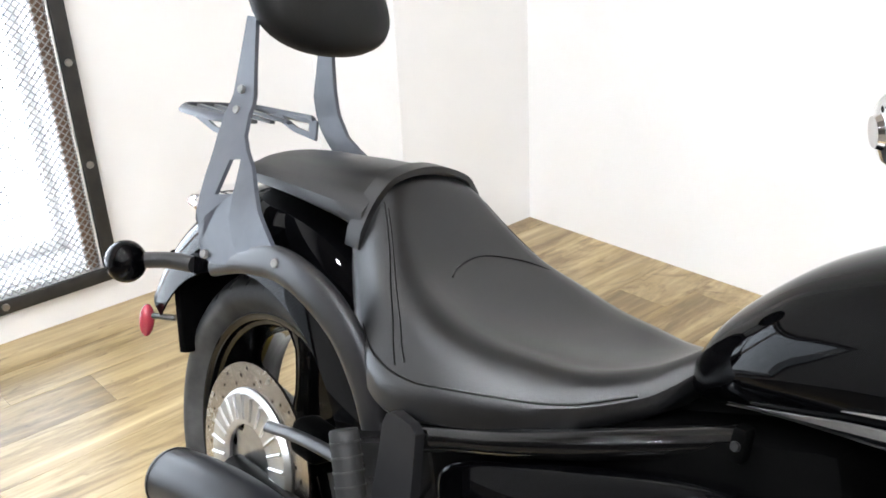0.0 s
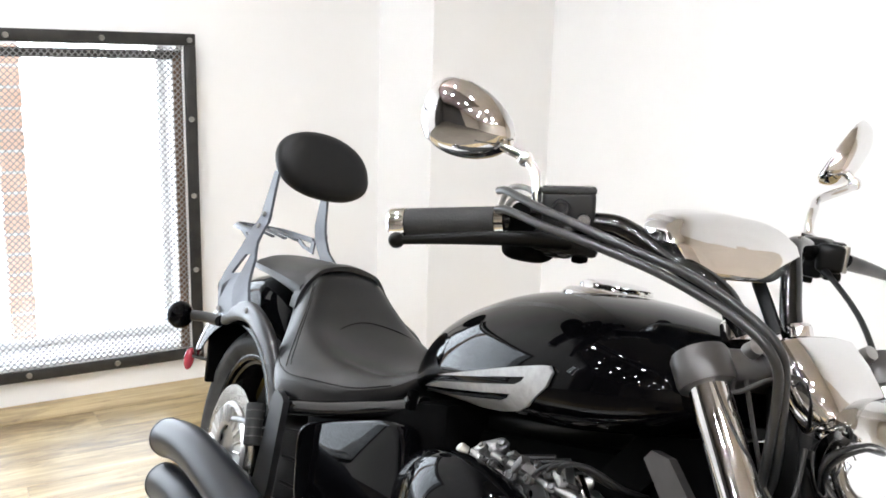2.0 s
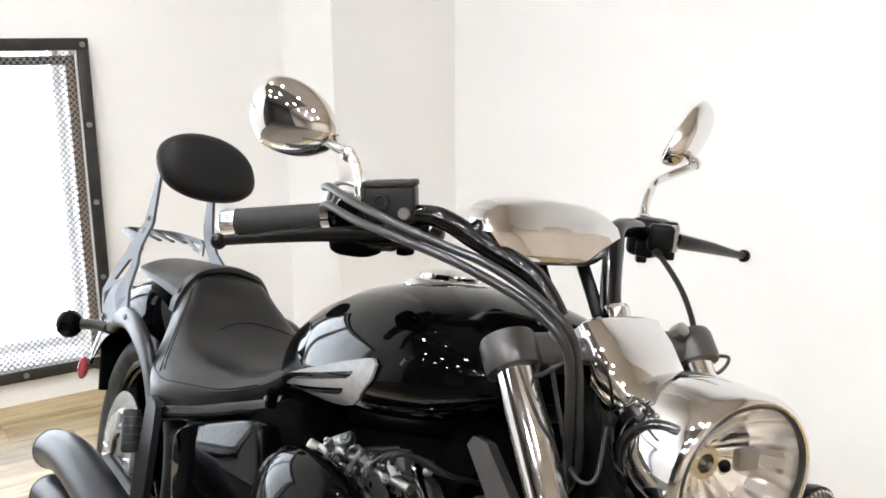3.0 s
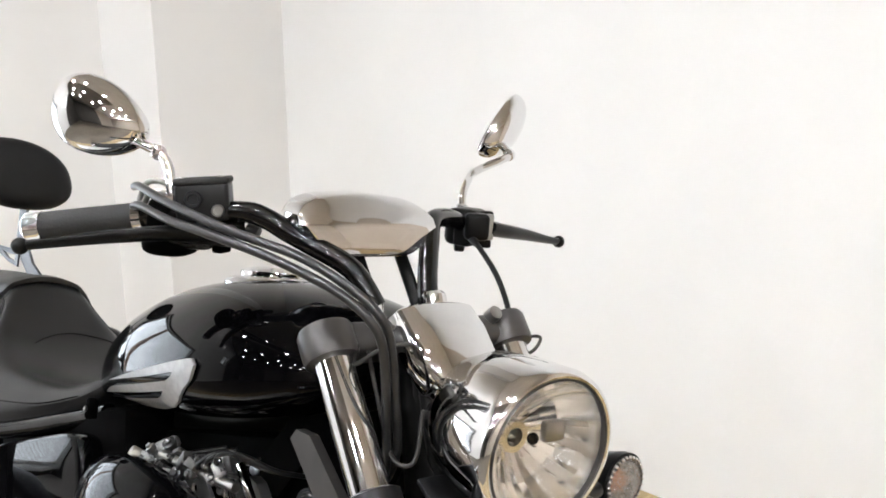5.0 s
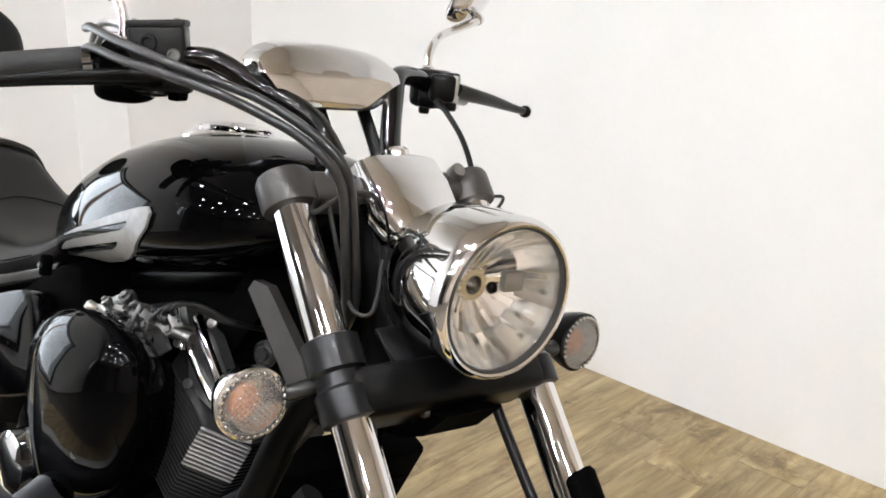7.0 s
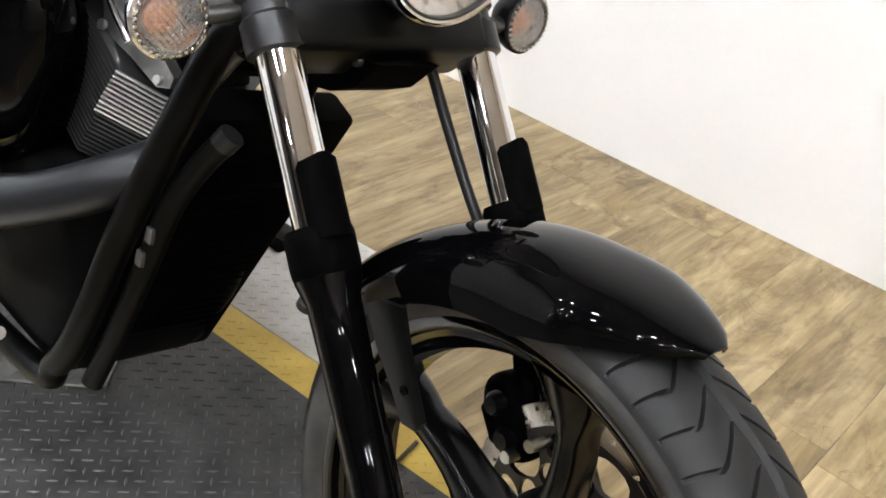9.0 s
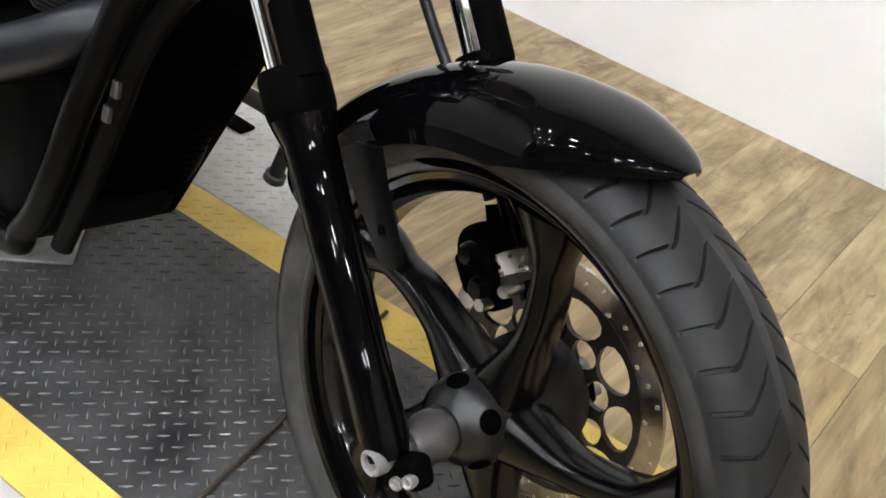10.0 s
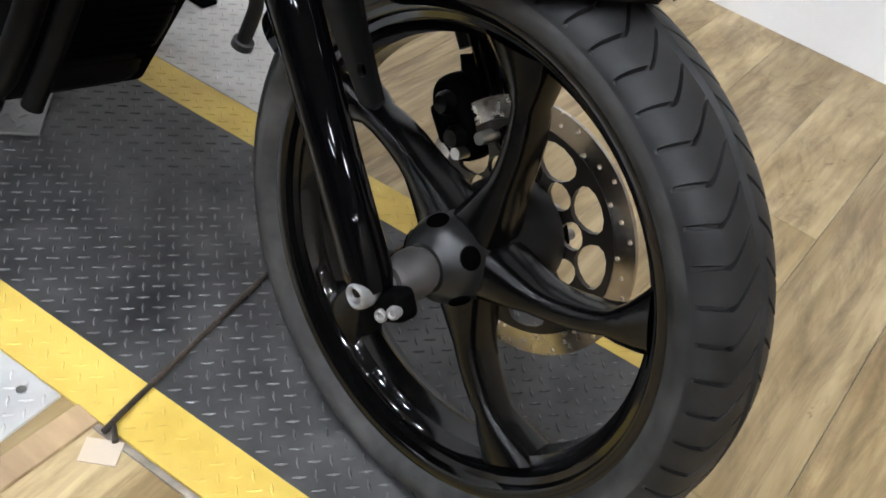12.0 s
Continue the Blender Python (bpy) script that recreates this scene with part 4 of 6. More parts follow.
for sg in (-1, 1):
    part("rack_bracket", sheet([(0, 0), (0.15, 0.0), (0.15, 0.006), (0.06, 0.026), (0.0, 0.030)], [[(0.02, 0.006), (0.10, 0.006), (0.055, 0.018), (0.02, 0.020)]], 0.004, Matrix.Translation((-0.14, sg * 0.07, 0.755)) @ Matrix.Rotation(radians(180), 4, "Z") @ Matrix.Rotation(radians(-90), 4, "X")), BAR, rack)

# backrest pad
pad_rows = []
PAD_M = Matrix.Translation((-0.098, 0.033, 0.930)) @ Matrix.Rotation(radians(-14), 4, "Y")


def pad_outline(a, k):
    """Rounded egg, pointed at both sides and skewed."""
    c, s = math.cos(a), math.sin(a)
    z = 0.075 * math.copysign(abs(s) ** 0.84, s)
    return Vector((0, k * (0.112 * math.copysign(abs(c) ** 0.96, c) - 0.22 * z), k * (z - 0.004 * c * c)))


for x, k in ((-0.024, 0.90), (-0.02, 0.97), (-0.008, 1.0), (0.006, 0.985), (0.016, 0.93), (0.024, 0.82), (0.029, 0.62), (0.031, 0.35), (0.032, 0.06)):
    pad_rows.append([PAD_M @ (pad_outline(2 * math.pi * q / 40, k) + Vector((x, 0, 0))) for q in range(40)])
backrest = part("backrest_pad", loft(pad_rows), PAD, moto, "black padded backrest")
part("backing", loft([[PAD_M @ (pad_outline(2 * math.pi * q / 40, k) + Vector((x, 0, 0))) for q in range(40)] for x, k in ((-0.032, 0.85), (-0.03, 0.9), (-0.024, 0.92))]), BAR, backrest, "grey metal backing plate")

# exhaust
for path, tip_r in (([(1.19, -0.03, 0.505), (1.18, -0.115, 0.468), (1.10, -0.163, 0.41), (0.98, -0.19, 0.362), (0.82, -0.225, 0.36), (0.65, -0.24, 0.37), (0.45, -0.25, 0.385), (0.29, -0.252, 0.388), (0.18, -0.252, 0.375), (0.085, -0.252, 0.35)], 0.038),
                    ([(0.92, -0.15, 0.42), (0.85, -0.20, 0.34), (0.7, -0.235, 0.30), (0.5, -0.25, 0.29), (0.33, -0.255, 0.30), (0.22, -0.255, 0.293), (0.125, -0.255, 0.274)], 0.038)):
    n = len(path)
    radii = [0.028] * 3 + [0.034] + [tip_r] * (n - 4)
    bm = tube(path, radii, 24, 6, caps=False)
    ex = part("exhaust_muffler", bm, EXHAUST, moto, "matt black slash-cut exhaust pipe")
    # capped black plug, for the shade inside the pipe
    inner = tube([Vector(p) for p in path[-3:]], tip_r - 0.004, 20, 6)
    part("tip_hollow", inner, HOLESHADE, ex)
    ring_c, ring_d = Vector(path[-1]), (Vector(path[-1]) - Vector(path[-2])).normalized()
    part("tip_ring", lathe([(tip_r - 0.005, -0.004), (tip_r - 0.005, 0.001), (tip_r - 0.001, 0.002), (tip_r + 0.001, -0.002), (tip_r + 0.001, -0.006)], ring_c, ring_d, 28, closed=True), EXHAUST, ex)

# frame
for sg in (-1, 1):
    part("frame_rail", tube([(0.385, sg * 0.163, 0.513), (0.41, sg * 0.162, 0.527), (0.45, sg * 0.15, 0.541), (0.5, sg * 0.138, 0.556), (0.58, sg * 0.116, 0.584), (0.64, sg * 0.096, 0.607), (0.70, sg * 0.082, 0.632)], 0.0145, 16, 5), RAIL, moto, "gloss black frame rail under the seat")
    if sg < 0:
        line = [(1.31, -0.094, 0.68), (1.29, -0.118, 0.64), (1.262, -0.125, 0.56), (1.237, -0.125, 0.50), (1.20, -0.125, 0.40), (1.17, -0.125, 0.30), (1.128, -0.125, 0.215), (1.05, -0.125, 0.180), (0.5, -0.125, 0.178)]
    else:
        line = [(1.27, 0.03, 0.655), (1.235, 0.045, 0.60), (1.21, 0.058, 0.54), (1.185, 0.07, 0.47), (1.16, 0.08, 0.366), (1.124, 0.088, 0.264), (1.08, 0.088, 0.212), (1.02, 0.088, 0.192), (0.5, 0.088, 0.19)]
    part("frame_downtube", tube(line, 0.0165, 16, 6), TUBE, moto, "satin black frame downtube")
part("frame_backbone", tube([(0.2, 0, 0.56), (0.6, 0, 0.60), (0.95, 0, 0.69), (1.2, 0, 0.80)], 0.03, 16, 4), SATIN, moto)
part("steering_head", tube([(1.235, 0, 0.86), (1.30, 0, 0.66)], 0.032, 20), SATIN, moto)
for sg in (-1, 1):
    part("neck_gusset", sheet([(1.03, 0.64), (1.10, 0.735), (1.24, 0.78), (1.275, 0.70), (1.24, 0.655), (1.20, 0.70), (1.14, 0.70), (1.08, 0.62)], [], 0.008, Matrix.Translation((0, sg * 0.055, 0)) @ Matrix.Rotation(radians(90), 4, "X")), MATT, moto, smooth=False)
    part("neck_strut", sheet([(1.147, 0.726), (1.155, 0.738), (1.18, 0.738), (1.275, 0.665), (1.24, 0.645)], [], 0.012, Matrix.Translation((0, sg * 0.085, 0)) @ Matrix.Rotation(radians(90), 4, "X")), CLAMP, moto, "graphite neck plate", smooth=False)
clampy = part("rail_bracket", block((0.013, 0.016, 0.03), Matrix.Translation((0.715, -0.116, 0.645)), 0.004), MATT, moto, "black frame bracket under the tank")
part("bolt", bolt((0.715, -0.124, 0.645), (0, -1, 0.1), 0.004, 0.003), BOLTBLACK, clampy)
# radiator
RAD_M = Matrix.Translation((1.16, 0.006, 0.378)) @ Matrix.Rotation(radians(23), 4, "Y")
rad = part("radiator", block((0.05, 0.205, 0.42), RAD_M, 0.008), MATT, moto, "black radiator between the downtubes")
for k in range(26):
    part("radiator_fin", block((0.003, 0.165, 0.0025), RAD_M @ Matrix.Translation((0.0262, 0, -0.17 + 0.0136 * k)), 0), MATT, rad, smooth=False)

guard = part("radiator_guard", tube([(1.31, -0.104, 0.56), (1.285, -0.105, 0.527), (1.255, -0.107, 0.472), (1.232, -0.107, 0.395), (1.205, -0.107, 0.305), (1.172, -0.107, 0.208)], 0.0125, 12, 6, flat=0.7), TUBE, moto, "black radiator guard bar")
part("end_cap", tube([(1.304, -0.1045, 0.552), (1.315, -0.1035, 0.567)], 0.013, 12, flat=0.7), STRUT, guard, "worn bar end")
for z in (0.40, 0.43):
    part("bracket", block((0.012, 0.006, 0.018), Matrix.Translation((1.232 + 0.3 * (z - 0.4), -0.117, z)), 0.002), CLAMP, guard)
# engine
crank = part("crankcase", block((0.48, 0.23, 0.26), Matrix.Translation((0.89, -0.005, 0.315)) @ Matrix.Rotation(radians(4), 4, "Y"), 0.045, 4), ENGINE, moto, "black engine crankcase")
part("clutch_cover", lathe([(0.0, 0.05), (0.06, 0.048), (0.08, 0.04), (0.09, 0.02), (0.092, 0.0)], (0.86, -0.10, 0.33), (0, -1, 0), 36), ENGINE, crank)
part("chrome_cover", lathe([(0.0, 0.03), (0.03, 0.03), (0.042, 0.024), (0.045, 0.0)], (0.80, -0.15, 0.40), (0, -1, 0), 28), CHROME, crank)
for name, base, tilt in (("front_cylinder", (1.022, 0.0, 0.49), 28), ("rear_cylinder", (0.86, 0.0, 0.44), -28)):
    d = Vector((math.sin(radians(tilt)), 0, math.cos(radians(tilt))))
    M = Matrix.Translation(base) @ Matrix.Rotation(radians(tilt), 4, "Y")
    cyl = part(name, block((0.13, 0.15, 0.17), M @ Matrix.Translation((0, 0, 0.03)), 0.02), ENGINE, moto, "finned black engine cylinder")
    for k in range(20):
        fin = part("cooling_fin", sheet([(-0.082, -0.06), (-0.05, -0.095), (0.048, -0.095), (0.082, -0.055), (0.082, 0.055), (0.048, 0.095), (-0.05, 0.095), (-0.082, 0.06)], [], 0.0028, M @ Matrix.Translation((0, 0, -0.025 + 0.0065 * k))), BOLTBLACK, cyl, smooth=False)
        if tilt > 0 and k > 9:
            part("machined_edge", block((0.062, 0.004, 0.0034), M @ Matrix.Translation((0.0655, -0.0755, -0.025 + 0.0065 * k)) @ Matrix.Rotation(radians(50), 4, "Z"), 0.0008, 1), ALU, fin, "bright machined fin edge", smooth=False)
    part("cylinder_head", block((0.145, 0.09, 0.09), M @ Matrix.Translation((0, 0, 0.145)), 0.018, 3), ENGINE, cyl)
BRM = Matrix.Rotation(radians(90), 4, "X")
BRK = Matrix.Translation((0.008, 0, 0.016))
brk = part("cylinder_bracket", sheet([(0.998, 0.652), (1.012, 0.655), (1.026, 0.634), (1.045, 0.63), (1.062, 0.642), (1.078, 0.638), (1.105, 0.612), (1.14, 0.58), (1.178, 0.560), (1.174, 0.547), (1.152, 0.541), (1.10, 0.555), (1.055, 0.563), (1.04, 0.574), (1.03, 0.603), (1.012, 0.63)], [], 0.014, BRK @ Matrix.Translation((0, -0.076, 0)) @ BRM, 0.003), ALU, moto, "polished cylinder head bracket", smooth=False)
for pts, r in (([(1.05, -0.09, 0.652), (1.07, -0.092, 0.637), (1.10, -0.092, 0.61), (1.13, -0.09, 0.583)], 0.0065), ([(1.034, -0.09, 0.632), (1.052, -0.092, 0.612), (1.08, -0.092, 0.59), (1.105, -0.09, 0.572)], 0.0055), ([(1.0, -0.088, 0.65), (1.012, -0.089, 0.632), (1.027, -0.089, 0.606)], 0.004)):
    part("rib", tube([BRK @ Vector(p) for p in pts], r, 12, 5), CHROME, brk)
for p in ((1.02, -0.09, 0.613), (1.052, -0.09, 0.574), (1.163, -0.088, 0.552)):
    part("bolt", bolt(BRK @ Vector(p), (0.1, -1, 0.2), 0.0058, 0.005), ALU, brk)
part("engine_bolt", lathe([(0.0, 0.016), (0.006, 0.014), (0.0085, 0.008), (0.009, 0.002), (0.013, 0.0), (0.013, -0.006)], (1.043, -0.051, 0.654), (0.4, -1, 0.3), 20), ALU, moto)
plug = part("breather_plug", lathe([(0.0, 0.008), (0.007, 0.008), (0.008, 0.004), (0.011, 0.002), (0.012, -0.01)], (1.15, -0.058, 0.652), (0.3, -1, 0.1), 20), BOLTBLACK, moto)
part("plug_ring", lathe([(0.012, -0.004), (0.015, -0.004), (0.0155, 0.0), (0.012, 0.002)], (1.15, -0.058, 0.652), (0.3, -1, 0.1), 20, closed=True), STRUT, plug)
for a, b, w in (((1.294, -0.112, 0.654), (1.259, -0.112, 0.595), 0.007), ((1.312, -0.112, 0.642), (1.262, -0.113, 0.575), 0.006)):
    part("frame_strap", tube([a, b], w, 10, 2, flat=0.5), STRUT, moto, "grey steel strap beside the downtube")

# plain dark blocks, added to close the bright gap under the tank
part("intake_box", block((0.40, 0.13, 0.15), Matrix.Translation((0.96, 0.02, 0.60)) @ Matrix.Rotation(radians(-14), 4, "Y"), 0.02), MATT, moto, "plain black filler block under the tank")
part("coil_cover", block((0.16, 0.09, 0.12), Matrix.Translation((1.15, 0.0, 0.665)), 0.02), MATT, moto)
# air cleaner cover
AIR = [(0.80, 0.53), (0.803, 0.57), (0.822, 0.60), (0.855, 0.624), (0.91, 0.643), (0.986, 0.656), (1.07, 0.657), (1.13, 0.648), (1.15, 0.62), (1.152, 0.58), (1.138, 0.54), (1.11, 0.497), (1.03, 0.452), (0.927, 0.422), (0.888, 0.417), (0.845, 0.438), (0.815, 0.48), (0.80, 0.53)]
air_line = curve_through([(x, 0, z) for x, z in AIR], 4)[:-1]
air_rows = []
for y, x0, x1, z0, z1 in ((-0.09, 0.75, 1.04, 0.335, 0.61), (-0.12, 0.738, 1.058, 0.34, 0.63), (-0.14, 0.752, 1.063, 0.358, 0.641), (-0.155, 0.778, 1.062, 0.378, 0.643), (-0.17, 0.815, 1.055, 0.408, 0.639), (-0.182, 0.848, 1.043, 0.44, 0.628), (-0.191, 0.876, 1.025, 0.476, 0.611), (-0.197, 0.905, 1.0, 0.52, 0.583), (-0.1995, 0.94, 0.97, 0.545, 0.56)):
    air_rows.append([Vector((x0 + (p.x - 0.80) / 0.352 * (x1 - x0), y, z0 + (p.z - 0.417) / 0.24 * (z1 - z0))) for p in air_line])
air = part("air_cleaner_cover", loft(air_rows), PAINT, moto, "gloss black egg-shaped air cleaner cover", angle=70)
for p in ((1.027, -0.167, 0.588), (0.99, -0.178, 0.49)):
    part("bolt", bolt(p, (0.5, -1, 0.1), 0.005, 0.008), STEEL, air)

# throttle bodies and plumbing between the tank and the air cleaner
inj = part("throttle_body", block((0.05, 0.03, 0.018), Matrix.Translation((0.905, -0.105, 0.668)) @ Matrix.Rotation(radians(-16), 4, "Y") @ Matrix.Rotation(radians(25), 4, "X"), 0.008, 3), CAST, moto, "cast aluminium throttle body")
part("cover_cap", lathe([(0.0, 0.006), (0.006, 0.0055), (0.0075, 0.003), (0.0075, -0.006)], (0.875, -0.128, 0.662), (-0.2, -0.8, 0.5), 16), material("pale_alloy_cap", (0.42, 0.40, 0.35), 0.4, 0.7), inj, "pale alloy cap")
part("linkage_plate", sheet([(0.96, 0.63), (0.985, 0.655), (1.03, 0.648), (1.05, 0.625), (1.02, 0.612)], [circle(1.01, 0.632, 0.006, 10)], 0.004, Matrix.Translation((0, -0.118, 0)) @ Matrix.Rotation(radians(90), 4, "X")), ALU, inj, "throttle linkage plate", smooth=False)
random.seed(4)
for x, y, z, r in ((0.876, -0.126, 0.642, 0.006), (0.89, -0.13, 0.655, 0.0045), (0.925, -0.132, 0.672, 0.0065), (0.945, -0.13, 0.655, 0.007), (0.952, -0.122, 0.679, 0.0085), (0.968, -0.128, 0.664, 0.005), (0.985, -0.13, 0.648, 0.0075), (1.0, -0.13, 0.636, 0.005),
                   (1.005, -0.128, 0.66, 0.005), (1.018, -0.13, 0.65, 0.007), (1.03, -0.128, 0.668, 0.0045), (1.045, -0.126, 0.66, 0.006), (1.052, -0.122, 0.646, 0.0065), (1.066, -0.12, 0.655, 0.005)):
    aim = Vector((random.uniform(-0.6, 0.6), -0.7, random.uniform(0.0, 0.8))).normalized()
    part("fitting", lathe([(0.0, 0.006), (r * 0.5, 0.006), (r * 0.55, 0.003), (r, 0.002), (r, -0.004), (r * 0.6, -0.006), (r * 0.6, -0.022)], (x, y, z), aim, 10), random.choice((STEEL, CAST, BOLTBLACK, CLAMP)), inj)
for k in range(9):
    x = 0.88 + 0.023 * k
    lug = Matrix.Translation((x, -0.118 - random.uniform(0, 0.01), 0.642 + random.uniform(-0.006, 0.03) * (1 if k < 5 else 0.7))) @ Matrix.Rotation(random.uniform(-0.8, 0.8), 4, "Y") @ Matrix.Rotation(random.uniform(-0.6, 0.6), 4, "X")
    part("lug", block((random.uniform(0.012, 0.026), 0.012, random.uniform(0.006, 0.012)), lug, 0.002, 2), random.choice((CAST, CLAMP, MATT)), inj)
part("intake_casting", block((0.10, 0.03, 0.022), Matrix.Translation((0.985, -0.105, 0.645)) @ Matrix.Rotation(radians(-6), 4, "Y") @ Matrix.Rotation(radians(20), 4, "X"), 0.009, 3), CAST, inj, "rough cast aluminium intake casting")
part("fuel_rail", tube([(0.94, -0.125, 0.665), (1.02, -0.12, 0.652), (1.09, -0.115, 0.64)], 0.006, 10, 4), STEEL, inj)
for x0, z0, x1, y1, z1 in ((0.69, 0.612, 0.98, -0.06, 0.67), (0.72, 0.622, 1.02, -0.07, 0.672), (0.74, 0.606, 1.04, -0.05, 0.66)):
    part("hose", tube([(x0 - 0.03, -0.10, z0 - 0.03), (x0, -0.118, z0), (0.5 * (x0 + x1), -0.132, z0 + 0.024), (x1 - 0.06, y1 - 0.055, z1 - 0.012), (x1, y1, z1)], 0.004, 8, 6), HOSE, inj)
for k in range(3):
    part("wire", tube([(1.0 + 0.02 * k, -0.10, 0.635), (1.03 + 0.02 * k, -0.128, 0.66 + 0.006 * k), (1.075 + 0.015 * k, -0.12, 0.678), (1.11 + 0.01 * k, -0.09, 0.66), (1.13, -0.05, 0.65)], 0.003, 8, 6), HOSE, inj)

TILT = Matrix.Translation((0.97, -0.125, 0.655)) @ Matrix.Rotation(radians(-12), 4, "Y") @ Matrix.Translation((-0.97, 0.125, -0.665))
for ob in (inj, *inj.children):  # the whole intake group slopes with the tank
    ob.data.transform(TILT)

# side cover below the seat
def side_cover(side):
    m = Matrix.Translation((0.605, side * 0.14, 0.495)) @ Matrix.Rotation(radians(-20), 4, "Y")
    rows = []
    for t, g in ((0.0, 0.975), (0.4, 1.0), (0.8, 1.0), (0.88, 0.992), (0.94, 0.975), (0.98, 0.95), (1.0, 0.92), (1.0, 0.02)):
        ring = []
        for q in range(40):
            a = 2 * math.pi * q / 40
            c, s = math.cos(a), math.sin(a)
            ring.append(m @ Vector((0.18 * g * math.copysign(abs(c) ** 0.36, c), side * (-0.03 + 0.036 * t), 0.075 * g * math.copysign(abs(s) ** 0.36, s))))
        rows.append(ring)
    return loft(rows)


for sg in (-1, 1):
    part("side_cover", side_cover(sg), PAINT, moto, "gloss black side cover under the seat")
part("battery_box", block((0.46, 0.21, 0.23), Matrix.Translation((0.60, 0, 0.487)) @ Matrix.Rotation(radians(-18), 4, "Y"), 0.02), MATT, moto, "black battery box between the side covers")
part("swingarm", tube([(0.5, -0.105, 0.31), (0.25, -0.11, 0.285), (-0.01, -0.112, 0.28)], (0.03, 0.026, 0.024), 14), SATIN, moto)
part("swingarm", tube([(0.5, 0.105, 0.31), (0.25, 0.11, 0.285), (-0.01, 0.112, 0.28)], (0.03, 0.026, 0.024), 14), SATIN, moto)
peg = part("pillion_footpeg", lathe([(0.0, 0.0), (0.014, 0.0), (0.016, 0.004), (0.016, 0.07), (0.0145, 0.073), (0.0, 0.073)], (0.352, -0.19, 0.437), (-0.45, 0.05, 1), 20), GRIP, moto, "folded black rubber pillion footpeg")
for h in (0.015, 0.03, 0.045, 0.06):
    part("groove", lathe([(0.0155, -0.001), (0.0168, -0.001), (0.0168, 0.001), (0.0155, 0.001)], Vector((0.352, -0.19, 0.437)) + Vector((-0.45, 0.05, 1)).normalized() * h, (-0.45, 0.05, 1), 20, closed=True), BOLTBLACK, peg)
part("peg_bracket", sheet([(0.365, 0.34), (0.378, 0.50), (0.379, 0.535), (0.384, 0.547), (0.394, 0.552), (0.42, 0.549), (0.429, 0.542), (0.432, 0.487), (0.436, 0.40), (0.43, 0.34)], [], 0.012, Matrix.Translation((0, -0.178, 0)) @ Matrix.Rotation(radians(90), 4, "X")), STRUT, moto, "satin grey footpeg bracket")
part("brake_arm", tube([(0.10, -0.135, 0.40), (0.2, -0.15, 0.43), (0.33, -0.165, 0.455)], 0.008, 10, 4, flat=0.5), STRUT, moto)
part("rear_caliper", block((0.06, 0.045, 0.05), Matrix.Translation((0.135, -0.085, 0.385)), 0.014, 3), MATT, moto)
# side stand and left footpeg
part("side_stand", tube([(0.76, 0.10, 0.22), (0.77, 0.25, 0.19), (0.79, 0.45, 0.142)], 0.0105, 10), MATT, moto, "black side stand")
part("stand_foot", block((0.06, 0.035, 0.008), Matrix.Translation((0.80, 0.482, 0.1385)) @ Matrix.Rotation(radians(12.4), 4, "X"), 0.003), MATT, moto, "flat side stand foot")
lp = part("rider_footpeg", tube([(1.175, 0.08, 0.40), (1.185, 0.16, 0.36), (1.168, 0.22, 0.31), (1.142, 0.24, 0.24)], 0.0105, 14), GRIP, moto, "black rubber rider footpeg")
part("flange", lathe([(0.0, 0.0), (0.0155, -0.006), (0.0165, 0.004), (0.0, 0.008)], (1.14, 0.241, 0.232), (-0.3, 0.1, -1), 18), BOLTBLACK, lp)
part("rider_footpeg", tube([(0.98, -0.15, 0.255), (1.0, -0.25, 0.255)], 0.014, 14), GRIP, moto, "black rubber rider footpeg")
part("brake_pedal", tube([(0.95, -0.15, 0.24), (1.05, -0.18, 0.235), (1.13, -0.20, 0.27)], 0.008, 10), STEEL, moto, "steel brake pedal")

# ---- front end ----
FD = Vector((1.671, 0, 0.306)) - Vector((1.195, 0, 0.885))
FD.normalize()


def on_fork(side, dist):
    """A point on a fork leg, dist metres up from the axle end."""
    return Vector((1.671, side * 0.115 - 0.0105, 0.306)) - FD * dist


